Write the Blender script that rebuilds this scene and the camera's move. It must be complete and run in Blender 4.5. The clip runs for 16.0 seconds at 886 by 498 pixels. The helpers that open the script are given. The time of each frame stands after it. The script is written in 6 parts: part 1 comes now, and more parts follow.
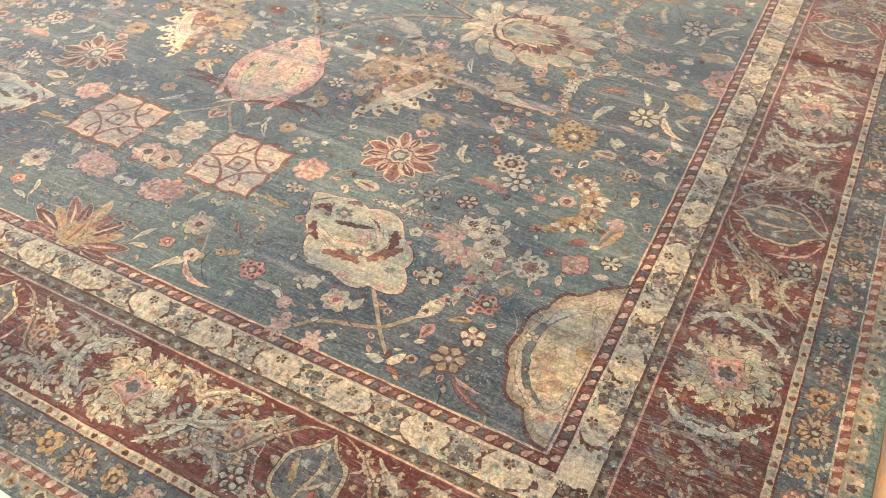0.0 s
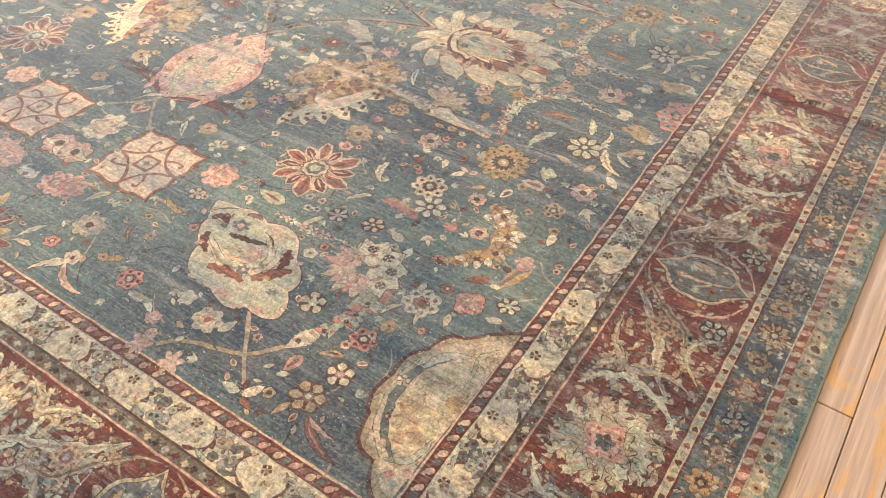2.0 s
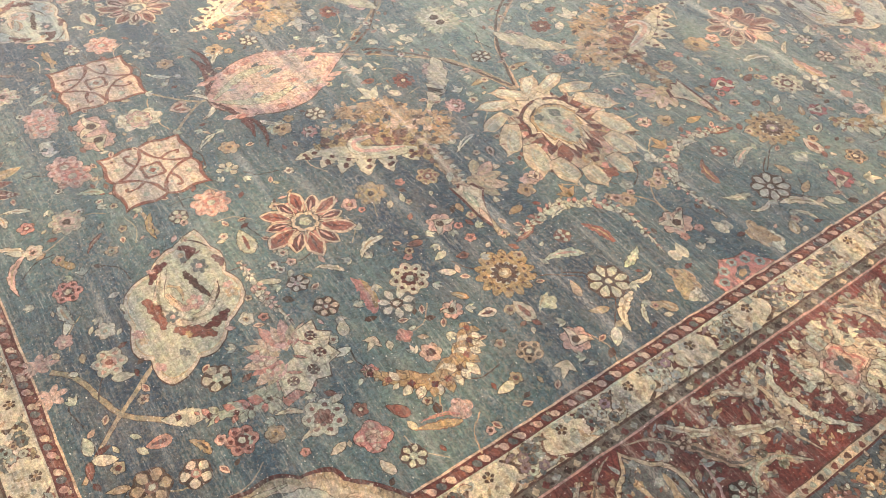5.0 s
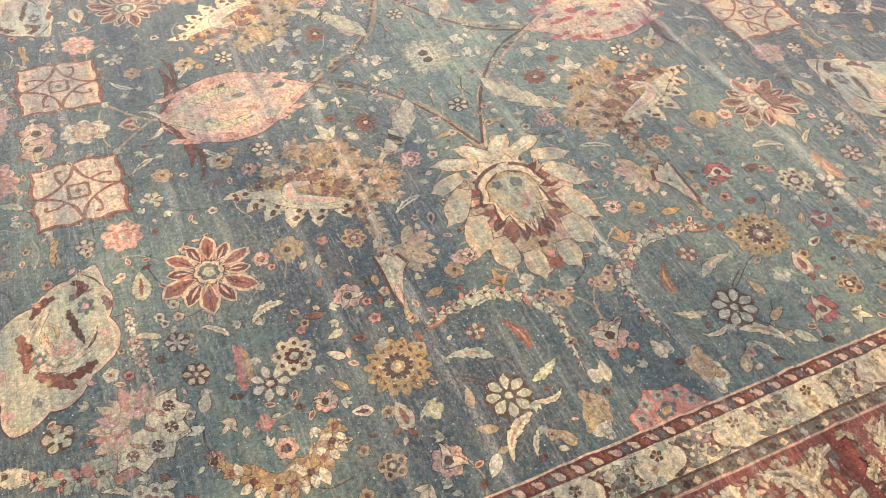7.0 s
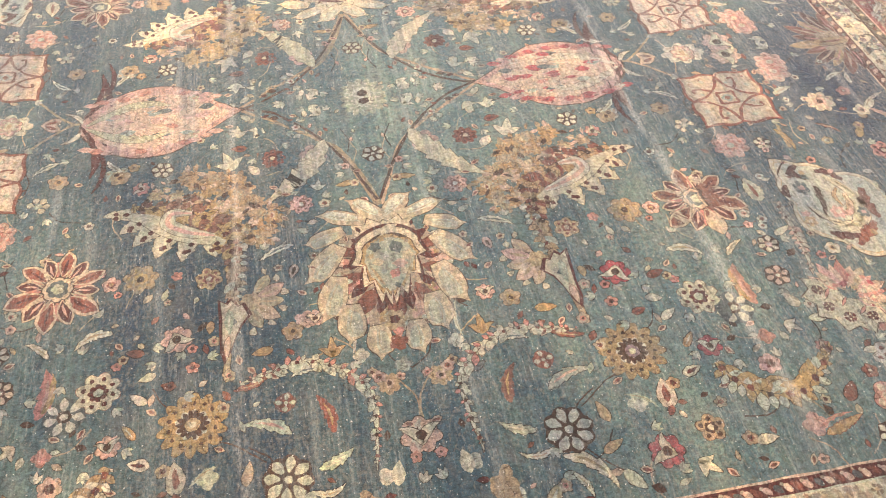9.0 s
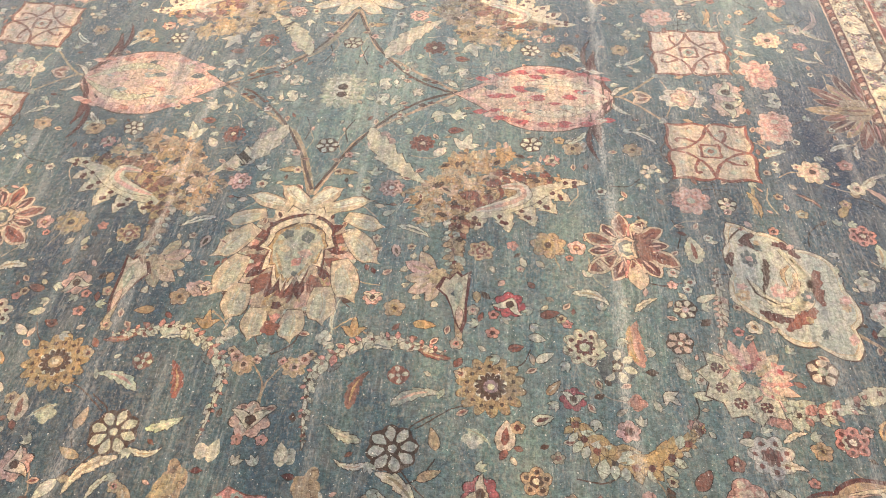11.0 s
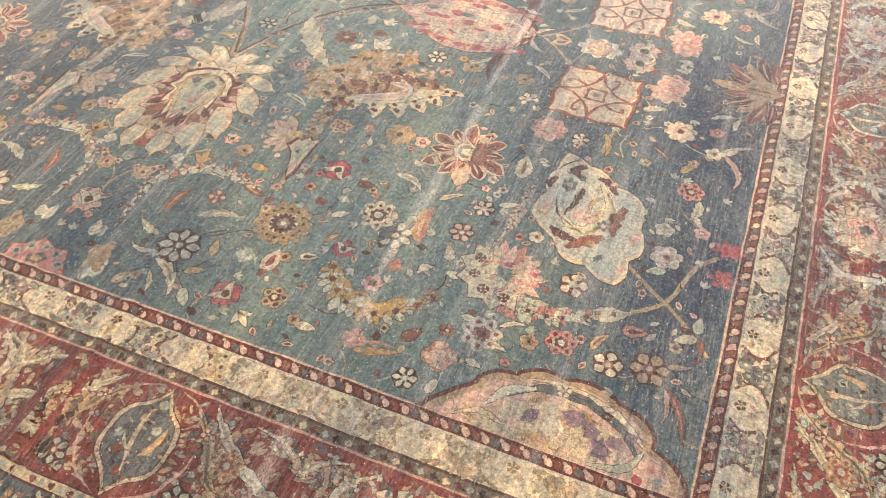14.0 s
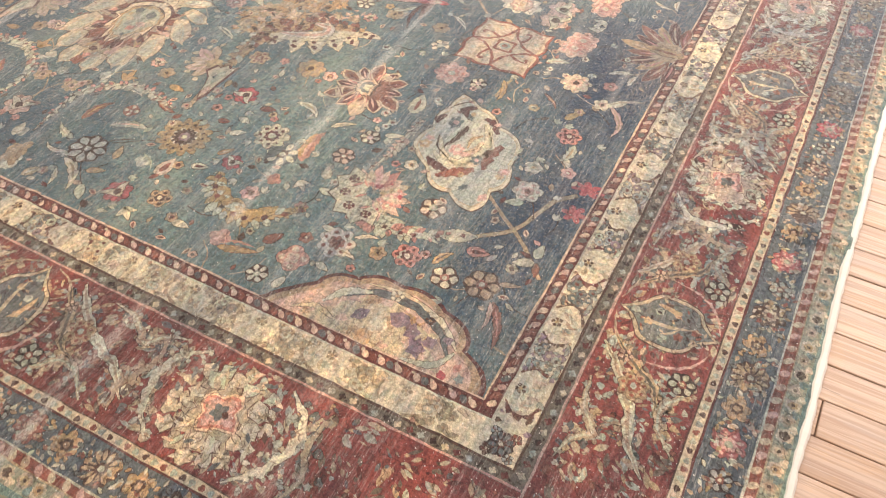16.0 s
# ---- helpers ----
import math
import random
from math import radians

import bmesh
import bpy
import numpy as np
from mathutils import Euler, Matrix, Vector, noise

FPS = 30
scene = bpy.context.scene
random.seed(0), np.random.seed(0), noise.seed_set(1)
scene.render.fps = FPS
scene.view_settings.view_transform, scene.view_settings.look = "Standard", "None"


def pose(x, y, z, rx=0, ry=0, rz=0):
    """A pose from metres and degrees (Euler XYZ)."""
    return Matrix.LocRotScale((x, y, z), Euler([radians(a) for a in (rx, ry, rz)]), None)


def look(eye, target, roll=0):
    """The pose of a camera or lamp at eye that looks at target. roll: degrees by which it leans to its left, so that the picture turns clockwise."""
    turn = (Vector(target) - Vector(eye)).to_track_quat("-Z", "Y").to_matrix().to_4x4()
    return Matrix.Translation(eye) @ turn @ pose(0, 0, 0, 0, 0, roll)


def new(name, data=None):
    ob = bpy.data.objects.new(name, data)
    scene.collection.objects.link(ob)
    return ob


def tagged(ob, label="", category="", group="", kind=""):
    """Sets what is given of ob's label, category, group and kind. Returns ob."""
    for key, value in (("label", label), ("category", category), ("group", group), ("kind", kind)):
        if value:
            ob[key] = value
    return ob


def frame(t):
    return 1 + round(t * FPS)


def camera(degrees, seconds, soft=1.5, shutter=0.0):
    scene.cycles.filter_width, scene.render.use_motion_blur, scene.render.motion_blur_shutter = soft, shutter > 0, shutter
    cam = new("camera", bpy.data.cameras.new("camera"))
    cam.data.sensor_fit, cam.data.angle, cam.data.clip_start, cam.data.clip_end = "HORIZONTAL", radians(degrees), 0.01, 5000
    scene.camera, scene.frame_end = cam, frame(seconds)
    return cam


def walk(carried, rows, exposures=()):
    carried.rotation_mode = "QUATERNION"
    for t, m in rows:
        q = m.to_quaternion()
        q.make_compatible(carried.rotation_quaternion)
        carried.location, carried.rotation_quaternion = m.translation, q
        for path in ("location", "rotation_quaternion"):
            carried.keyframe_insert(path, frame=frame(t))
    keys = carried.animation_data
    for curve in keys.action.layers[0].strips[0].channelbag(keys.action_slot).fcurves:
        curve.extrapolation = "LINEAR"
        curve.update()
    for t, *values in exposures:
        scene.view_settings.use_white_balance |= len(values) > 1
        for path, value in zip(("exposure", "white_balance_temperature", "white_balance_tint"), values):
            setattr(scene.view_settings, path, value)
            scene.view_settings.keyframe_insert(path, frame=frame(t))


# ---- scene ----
cam = camera(57.9, 16.0, 1.0, 0.2)
PATH = [
    (0, (-2.277, -0.214, 1.456), (-1.063, 0.451, 0.012), -1.0),
    (0.5, (-2.22, -0.258, 1.464), (-1.015, 0.411, 0.015), -0.9),
    (1, (-2.134, -0.283, 1.454), (-0.941, 0.397, 0.0), -0.6),
    (1.5, (-2.046, -0.388, 1.44), (-0.867, 0.321, -0.012), -0.2),
    (2, (-1.959, -0.448, 1.414), (-0.811, 0.308, -0.038), 0.5),
    (2.5, (-1.818, -0.439, 1.401), (-0.723, 0.388, -0.054), 0.6),
    (3, (-1.7, -0.46, 1.396), (-0.667, 0.445, -0.058), 0.8),
    (3.5, (-1.556, -0.545, 1.411), (-0.596, 0.435, -0.044), 0.6),
    (4, (-1.46, -0.572, 1.412), (-0.569, 0.465, -0.048), 0.4),
    (6.5, (-0.913, -0.569, 1.412), (-0.33, 0.595, -0.106), 0.2),
    (7, (-0.757, -0.53, 1.423), (-0.234, 0.663, -0.094), 0.2),
    (7.5, (-0.614, -0.541, 1.43), (-0.148, 0.677, -0.087), 0.4),
    (8, (-0.473, -0.576, 1.424), (-0.073, 0.667, -0.091), 0.3),
    (8.5, (-0.312, -0.55, 1.421), (0.017, 0.711, -0.097), 0.2),
    (9, (-0.143, -0.529, 1.443), (0.112, 0.753, -0.071), 0.3),
    (11.5, (0.554, -0.583, 1.41), (0.383, 0.735, -0.085), -0.1),
    (12, (0.703, -0.606, 1.389), (0.475, 0.698, -0.109), 0.5),
    (12.5, (0.837, -0.585, 1.384), (0.544, 0.706, -0.115), 1.0),
    (13, (0.972, -0.605, 1.398), (0.604, 0.67, -0.098), 1.0),
    (13.5, (1.133, -0.682, 1.401), (0.704, 0.573, -0.096), 1.1),
    (14, (1.271, -0.743, 1.395), (0.791, 0.489, -0.105), 0.9),
    (14.5, (1.402, -0.708, 1.39), (0.887, 0.506, -0.114), 0.7),
    (15, (1.513, -0.65, 1.404), (0.973, 0.552, -0.101), 0.8),
    (15.5, (1.627, -0.686, 1.403), (1.063, 0.503, -0.103), 0.9),
    (16, (1.767, -0.763, 1.394), (1.169, 0.402, -0.118), 0.9),
]
walk(cam, [(t, look(eye, target, roll)) for t, eye, target, roll in PATH])

# ---- light: assumed rows of ceiling lamps, out of view, in a room closed by plain walls ----
world = bpy.data.worlds.new("world")
scene.world = world
world.use_nodes = True
world.node_tree.nodes["Background"].inputs["Color"].default_value = (0.9, 0.95, 1.0, 1)
world.node_tree.nodes["Background"].inputs["Strength"].default_value = 0.05
scene.view_settings.exposure = 0.0

ROOM_X, ROOM_Y0, ROOM_Y1, ROOM_Z = 5.2, -3.6, 6.6, 3.3
FLOOR_Z = -0.010


def unseen_lamp(x, y, power, tint):
    data = bpy.data.lights.new("ceiling_lamp", "AREA")
    data.shape, data.size, data.size_y = "RECTANGLE", 1.3, 0.32
    data.energy, data.color = power, tint
    ob = new("ceiling_lamp", data)
    ob.matrix_basis = look((x, y, ROOM_Z - 0.08), (x, y + 0.001, 0))
    return ob


# Unseen lamps; far and right ones stronger and bluer, standing in for daylight.
for lamp_y, lamp_power in ((-2.0, 9.0), (0.6, 21.3), (3.2, 70.0), (5.6, 95.0)):
    for lamp_x, share in ((-3.4, 0.85), (0.0, 1.02), (3.4, 1.16)):
        unseen_lamp(lamp_x, lamp_y, lamp_power * share, (1.0, 0.928, 0.845 + 0.016 * lamp_x) if lamp_y < 5 else (0.97, 0.96, 1.0 + 0.02 * lamp_x))


# ---- materials ----
def material(name):
    m = bpy.data.materials.new(name)
    m.use_nodes = True
    tree = m.node_tree
    return m, tree.nodes, tree.links, tree.nodes["Principled BSDF"]


def mapped(nodes, links, scale, coords="Object"):
    tc = nodes.new("ShaderNodeTexCoord")
    mp = nodes.new("ShaderNodeMapping")
    mp.inputs["Scale"].default_value = scale
    links.new(tc.outputs[coords], mp.inputs["Vector"])
    return mp.outputs["Vector"]


def noise_tex(nodes, links, scale, size=1.0, detail=3.0, rough=0.55):
    n = nodes.new("ShaderNodeTexNoise")
    n.inputs["Scale"].default_value = size
    n.inputs["Detail"].default_value = detail
    n.inputs["Roughness"].default_value = rough
    links.new(mapped(nodes, links, scale), n.inputs["Vector"])
    return n.outputs["Fac"]


def ramp(nodes, links, value, low, high, to=(0.0, 1.0)):
    r = nodes.new("ShaderNodeMapRange")
    r.interpolation_type = "SMOOTHSTEP"
    for key, v in zip(("From Min", "From Max", "To Min", "To Max"), (low, high, *to)):
        r.inputs[key].default_value = v
    links.new(value, r.inputs["Value"])
    return r.outputs["Result"]


def maths(nodes, links, op, a, b):
    n = nodes.new("ShaderNodeMath")
    n.operation = op
    for k, v in enumerate((a, b)):
        if isinstance(v, (int, float)):
            n.inputs[k].default_value = v
        else:
            links.new(v, n.inputs[k])
    return n.outputs[0]


def mixed(nodes, links, fac, a, b, blend="MIX"):
    n = nodes.new("ShaderNodeMix")
    n.data_type, n.blend_type = "RGBA", blend
    for k, v in ((0, fac), (6, a), (7, b)):
        if isinstance(v, (int, float)):
            n.inputs[k].default_value = v
        elif isinstance(v, tuple):
            n.inputs[k].default_value = (*v, 1)
        else:
            links.new(v, n.inputs[k])
    return n.outputs[2]


def wool():
    """Worn pile: the dye of each knot comes from the mesh, abrash, wear and weave from noise."""
    m, nodes, links, bsdf = material("wool_pile")
    dye = nodes.new("ShaderNodeVertexColor")
    dye.layer_name = "dye"
    col = dye.outputs["Color"]

    def tones(value, low, high):
        return mixed(nodes, links, value, low, high)

    def multiply(colour, by):
        return mixed(nodes, links, 1.0, colour, by, "MULTIPLY")

    # the dye's own unevenness: broad lots, then abrash bands, then mottling from knot to knot
    lots = ramp(nodes, links, noise_tex(nodes, links, (2.9, 2.1, 1), 1.0, 4), 0.32, 0.68)
    col = multiply(col, tones(lots, (0.60, 0.69, 0.82), (1.30, 1.23, 1.12)))
    bands = ramp(nodes, links, noise_tex(nodes, links, (11, 0.9, 1), 1.0, 4, 0.6), 0.34, 0.66)
    col = multiply(col, tones(bands, (0.70, 0.79, 0.92), (1.26, 1.19, 1.08)))
    run = ramp(nodes, links, noise_tex(nodes, links, (75, 2.6, 1), 1.0, 4, 0.62), 0.3, 0.72)
    col = multiply(col, tones(run, (0.82, 0.84, 0.86), (1.22, 1.2, 1.17)))
    hue = nodes.new("ShaderNodeTexNoise")
    hue.inputs["Scale"].default_value = 1.0
    hue.inputs["Detail"].default_value = 3.0
    hue.inputs["Roughness"].default_value = 0.65
    links.new(mapped(nodes, links, (58, 44, 1)), hue.inputs["Vector"])
    spread = nodes.new("ShaderNodeMapRange")
    spread.data_type = "FLOAT_VECTOR"
    spread.inputs[7].default_value, spread.inputs[8].default_value = (0.2, 0.2, 0.2), (0.8, 0.8, 0.8)
    spread.inputs[9].default_value, spread.inputs[10].default_value = (0.89, 0.90, 0.89), (1.11, 1.10, 1.11)
    links.new(hue.outputs["Color"], spread.inputs[6])
    col = multiply(col, spread.outputs["Vector"])
    mottle = ramp(nodes, links, noise_tex(nodes, links, (48, 36, 1), 1.0, 4, 0.65), 0.3, 0.7)
    col = multiply(col, tones(mottle, (0.76, 0.77, 0.79), (1.22, 1.21, 1.18)))
    fleck = ramp(nodes, links, noise_tex(nodes, links, (130, 120, 1), 1.0, 3, 0.75), 0.3, 0.7)
    col = multiply(col, tones(fleck, (0.64, 0.64, 0.65), (1.32, 1.32, 1.29)))
    knots = noise_tex(nodes, links, (430, 400, 1), 1.0, 1, 0.6)
    col = multiply(col, tones(ramp(nodes, links, knots, 0.3, 0.7), (0.78, 0.78, 0.78), (1.22, 1.22, 1.22)))

    # small drawing inside the busier motifs: knots of other dyes in little angular groups
    warp = nodes.new("ShaderNodeTexNoise")
    warp.inputs["Scale"].default_value = 90.0
    links.new(mapped(nodes, links, (1, 1, 1)), warp.inputs["Vector"])
    shift = nodes.new("ShaderNodeVectorMath")
    shift.operation = "MULTIPLY_ADD"
    links.new(warp.outputs["Color"], shift.inputs[0])
    shift.inputs[1].default_value = (0.03, 0.03, 0.0)
    links.new(mapped(nodes, links, (1, 1, 0)), shift.inputs[2])
    cells = nodes.new("ShaderNodeTexVoronoi")
    cells.voronoi_dimensions = "2D"
    cells.inputs["Scale"].default_value = 150.0
    links.new(shift.outputs[0], cells.inputs["Vector"])
    pick = nodes.new("ShaderNodeSeparateColor")
    links.new(cells.outputs["Color"], pick.inputs[0])
    palette = nodes.new("ShaderNodeValToRGB")
    palette.color_ramp.interpolation = "CONSTANT"
    stops = palette.color_ramp.elements
    for at, tone in ((0.0, (0.6, 0.56, 0.54)), (0.18, (1.12, 1.1, 1.06)), (0.36, (0.75, 0.77, 0.8)), (0.52, (0.42, 0.33, 0.3)), (0.64, (1.15, 1.13, 1.08)), (0.82, (1.0, 0.88, 0.80))):
        stop = stops[0] if at == 0.0 else stops.new(at)
        stop.color = (*tone, 1)
    stops.remove(stops[len(stops) - 1])
    links.new(pick.outputs[0], palette.inputs[0])
    chance = ramp(nodes, links, pick.outputs[1], 0.3, 0.5)
    busy = maths(nodes, links, "MULTIPLY", chance, dye.outputs["Alpha"])
    col = mixed(nodes, links, busy, col, multiply(col, palette.outputs[0]))

    # fine brown outlines and tendrils, broken by wear, that part the shapes of the busier motifs
    bend = nodes.new("ShaderNodeVectorMath")
    bend.operation = "MULTIPLY_ADD"
    curl = nodes.new("ShaderNodeTexNoise")
    curl.inputs["Scale"].default_value = 26.0
    curl.inputs["Detail"].default_value = 3.0
    links.new(mapped(nodes, links, (1, 1, 1)), curl.inputs["Vector"])
    links.new(curl.outputs["Color"], bend.inputs[0])
    bend.inputs[1].default_value = (0.055, 0.055, 0.0)
    links.new(mapped(nodes, links, (1, 1, 0)), bend.inputs[2])
    web = nodes.new("ShaderNodeTexVoronoi")
    web.voronoi_dimensions = "2D"
    web.feature = "DISTANCE_TO_EDGE"
    web.inputs["Scale"].default_value = 46.0
    links.new(bend.outputs[0], web.inputs["Vector"])
    thread = ramp(nodes, links, web.outputs["Distance"], 0.03, 0.085, (1.0, 0.0))
    kept = ramp(nodes, links, noise_tex(nodes, links, (31, 27, 1), 1.0, 3), 0.44, 0.56)
    thread = maths(nodes, links, "MULTIPLY", maths(nodes, links, "MULTIPLY", thread, kept), ramp(nodes, links, dye.outputs["Alpha"], 0.02, 0.26, (0.25, 0.9)))
    col = mixed(nodes, links, thread, col, multiply(col, (0.36, 0.30, 0.28)))

    # pile rubbed away: the ground shows through in ragged holes, most where the rug was walked on
    info = nodes.new("ShaderNodeObjectInfo")
    bite = noise_tex(nodes, links, (125, 70, 1), 1.0, 5, 0.72)
    trodden = ramp(nodes, links, noise_tex(nodes, links, (3.3, 2.4, 1), 1.0, 3), 0.35, 0.65, (0.0, 0.075))
    bitten = ramp(nodes, links, maths(nodes, links, "ADD", bite, trodden), 0.55, 0.64, (0.0, 0.6))
    veil = ramp(nodes, links, noise_tex(nodes, links, (17, 10, 1), 1.0, 6, 0.68), 0.47, 0.70, (0.0, 0.38))
    bitten = maths(nodes, links, "MAXIMUM", bitten, veil)
    under = multiply(info.outputs["Color"], tones(fleck, (0.8, 0.8, 0.8), (1.45, 1.42, 1.36)))
    col = mixed(nodes, links, maths(nodes, links, "MULTIPLY", bitten, info.outputs["Alpha"]), col, under)

    # worn pile: the pale foundation shows in hairlines along the warp, in scuffs and along two old fold lines
    streak = ramp(nodes, links, noise_tex(nodes, links, (150, 14.0, 1), 1.0, 5, 0.7), 0.44, 0.68)
    zone = ramp(nodes, links, noise_tex(nodes, links, (8.5, 2.3, 1), 1.0, 4, 0.6), 0.42, 0.64)
    hair = ramp(nodes, links, noise_tex(nodes, links, (260, 17, 1), 1.0, 2, 0.6), 0.58, 0.66, (0.0, 0.75))
    clump = ramp(nodes, links, noise_tex(nodes, links, (9, 5, 1), 1.0, 4, 0.65), 0.47, 0.66, (0.04, 1.0))
    tc = nodes.new("ShaderNodeTexCoord")
    xyz = nodes.new("ShaderNodeSeparateXYZ")
    links.new(tc.outputs["Object"], xyz.inputs[0])
    # both sides, which were walked on most, are scratched nearly all over
    trod = maths(nodes, links, "MULTIPLY", maths(nodes, links, "MAXIMUM", ramp(nodes, links, xyz.outputs["X"], 0.35, 1.0), ramp(nodes, links, xyz.outputs["X"], -1.1, -0.6, (0.85, 0.0))), ramp(nodes, links, noise_tex(nodes, links, (12, 2.5, 1), 1.0, 4, 0.6), 0.42, 0.6))
    clump = maths(nodes, links, "MAXIMUM", clump, trod)
    worn = maths(nodes, links, "MULTIPLY", maths(nodes, links, "MULTIPLY", streak, maths(nodes, links, "MAXIMUM", zone, maths(nodes, links, "MULTIPLY", trod, 0.8))), 0.62)
    worn = maths(nodes, links, "MAXIMUM", worn, maths(nodes, links, "MULTIPLY", hair, clump))
    rub = maths(nodes, links, "MULTIPLY", ramp(nodes, links, noise_tex(nodes, links, (26, 1.6, 1), 1.0, 4, 0.6), 0.52, 0.72), ramp(nodes, links, noise_tex(nodes, links, (2.6, 1.9, 1), 1.0, 3), 0.42, 0.62))
    worn = maths(nodes, links, "MAXIMUM", worn, maths(nodes, links, "MULTIPLY", rub, 0.62))
    scuff = ramp(nodes, links, noise_tex(nodes, links, (30, 22, 1), 1.0, 6, 0.75), 0.55, 0.72)
    worn = maths(nodes, links, "MAXIMUM", worn, maths(nodes, links, "MULTIPLY", scuff, 0.38))
    drift = maths(nodes, links, "MULTIPLY", maths(nodes, links, "SUBTRACT", noise_tex(nodes, links, (9, 2.2, 1), 1.0, 3), 0.5), 0.07)
    along = maths(nodes, links, "ADD", xyz.outputs["X"], drift)
    broken = ramp(nodes, links, noise_tex(nodes, links, (40, 6.5, 1), 1.0, 4, 0.7), 0.36, 0.58)
    for fold, reach, force in ((-0.385, 0.022, 0.85), (0.728, 0.028, 1.0), (-0.555, 0.02, 0.5), (0.09, 0.016, 0.5), (1.17, 0.034, 0.6), (0.93, 0.03, 0.5), (-1.02, 0.024, 0.45)):
        away = maths(nodes, links, "ABSOLUTE", maths(nodes, links, "SUBTRACT", along, fold), 0)
        mark = maths(nodes, links, "MULTIPLY", ramp(nodes, links, away, 0.002, reach, (force, 0.0)), broken)
        worn = maths(nodes, links, "MAXIMUM", worn, mark)
    grain = ramp(nodes, links, noise_tex(nodes, links, (420, 120, 1), 1.0, 2), 0.38, 0.62, (0.2, 1.0))
    worn = maths(nodes, links, "MULTIPLY", worn, grain)
    pale = mixed(nodes, links, 0.62, multiply(col, (1.8, 1.8, 1.8)), (0.57, 0.55, 0.495))
    col = mixed(nodes, links, worn, col, pale)
    # bare knots: tiny pale specks
    speck = ramp(nodes, links, noise_tex(nodes, links, (230, 160, 1), 1.0, 1), 0.715, 0.75)
    col = mixed(nodes, links, maths(nodes, links, "MULTIPLY", speck, 0.9), col, (0.80, 0.78, 0.73))
    links.new(col, bsdf.inputs["Base Color"])
    bsdf.inputs["Roughness"].default_value = 0.75
    bsdf.inputs["Specular IOR Level"].default_value = 0.3
    bsdf.inputs["Sheen Weight"].default_value = 0.6
    bsdf.inputs["Sheen Roughness"].default_value = 0.4
    bump = nodes.new("ShaderNodeBump")
    bump.inputs["Strength"].default_value = 0.45
    bump.inputs["Distance"].default_value = 0.003
    tuft = maths(nodes, links, "ADD", maths(nodes, links, "MULTIPLY", fleck, 0.7), knots)
    links.new(maths(nodes, links, "SUBTRACT", tuft, worn), bump.inputs["Height"])
    links.new(bump.outputs["Normal"], bsdf.inputs["Normal"])
    return m


def pine():
    """Old scrubbed pine boards: pale grey-pink, with orange heartwood and grain along the board."""
    m, nodes, links, bsdf = material("pine_boards")
    info = nodes.new("ShaderNodeObjectInfo")
    tc = nodes.new("ShaderNodeTexCoord")
    shift = nodes.new("ShaderNodeVectorMath")
    shift.operation = "MULTIPLY_ADD"
    links.new(tc.outputs["Object"], shift.inputs[0])
    shift.inputs[1].default_value = (1, 1, 1)
    span = nodes.new("ShaderNodeCombineXYZ")
    for k, f in enumerate((31.0, 17.0, 5.0)):
        links.new(maths(nodes, links, "MULTIPLY", info.outputs["Random"], f), span.inputs[k])
    links.new(span.outputs[0], shift.inputs[2])

    def grainy(scale, detail=4.0, rough=0.6, twist=0.0):
        mp = nodes.new("ShaderNodeMapping")
        mp.inputs["Scale"].default_value = scale
        links.new(shift.outputs[0], mp.inputs["Vector"])
        n = nodes.new("ShaderNodeTexNoise")
        n.inputs["Scale"].default_value = 1.0
        n.inputs["Detail"].default_value = detail
        n.inputs["Roughness"].default_value = rough
        n.inputs["Distortion"].default_value = twist
        links.new(mp.outputs["Vector"], n.inputs["Vector"])
        return n.outputs["Fac"]

    base = mixed(nodes, links, info.outputs["Random"], (0.58, 0.43, 0.33), (0.74, 0.575, 0.45))
    lines = ramp(nodes, links, grainy((3.0, 90.0, 1.0), 3, 0.6, 0.6), 0.35, 0.68)
    col = mixed(nodes, links, lines, mixed(nodes, links, 1.0, base, (0.74, 0.66, 0.60), "MULTIPLY"), base)
    warm = ramp(nodes, links, grainy((4.0, 11.0, 1.0), 5, 0.6, 1.0), 0.47, 0.58)
    figure = ramp(nodes, links, grainy((10.0, 85.0, 1.0), 2, 0.5, 3.0), 0.40, 0.60, (0.25, 1.0))
    place = nodes.new("ShaderNodeSeparateXYZ")
    links.new(nodes.new("ShaderNodeNewGeometry").outputs["Position"], place.inputs[0])
    figure = maths(nodes, links, "MULTIPLY", figure, ramp(nodes, links, place.outputs["X"], -1.0, 1.6, (1.0, 0.14)))
    col = mixed(nodes, links, maths(nodes, links, "MULTIPLY", warm, figure), col, (0.80, 0.45, 0.15))
    grey = ramp(nodes, links, grainy((4.0, 30.0, 1.0), 4), 0.45, 0.70)
    col = mixed(nodes, links, maths(nodes, links, "MULTIPLY", grey, 0.4), col, (0.52, 0.44, 0.40))
    dark = ramp(nodes, links, grainy((7.0, 160.0, 1.0), 2, 0.6, 0.3), 0.68, 0.78)
    col = mixed(nodes, links, maths(nodes, links, "MULTIPLY", dark, 0.6), col, (0.16, 0.09, 0.06))
    links.new(col, bsdf.inputs["Base Color"])
    bsdf.inputs["Roughness"].default_value = 0.5
    bump = nodes.new("ShaderNodeBump")
    bump.inputs["Strength"].default_value = 0.25
    bump.inputs["Distance"].default_value = 0.002
    links.new(lines, bump.inputs["Height"])
    links.new(bump.outputs["Normal"], bsdf.inputs["Normal"])
    return m


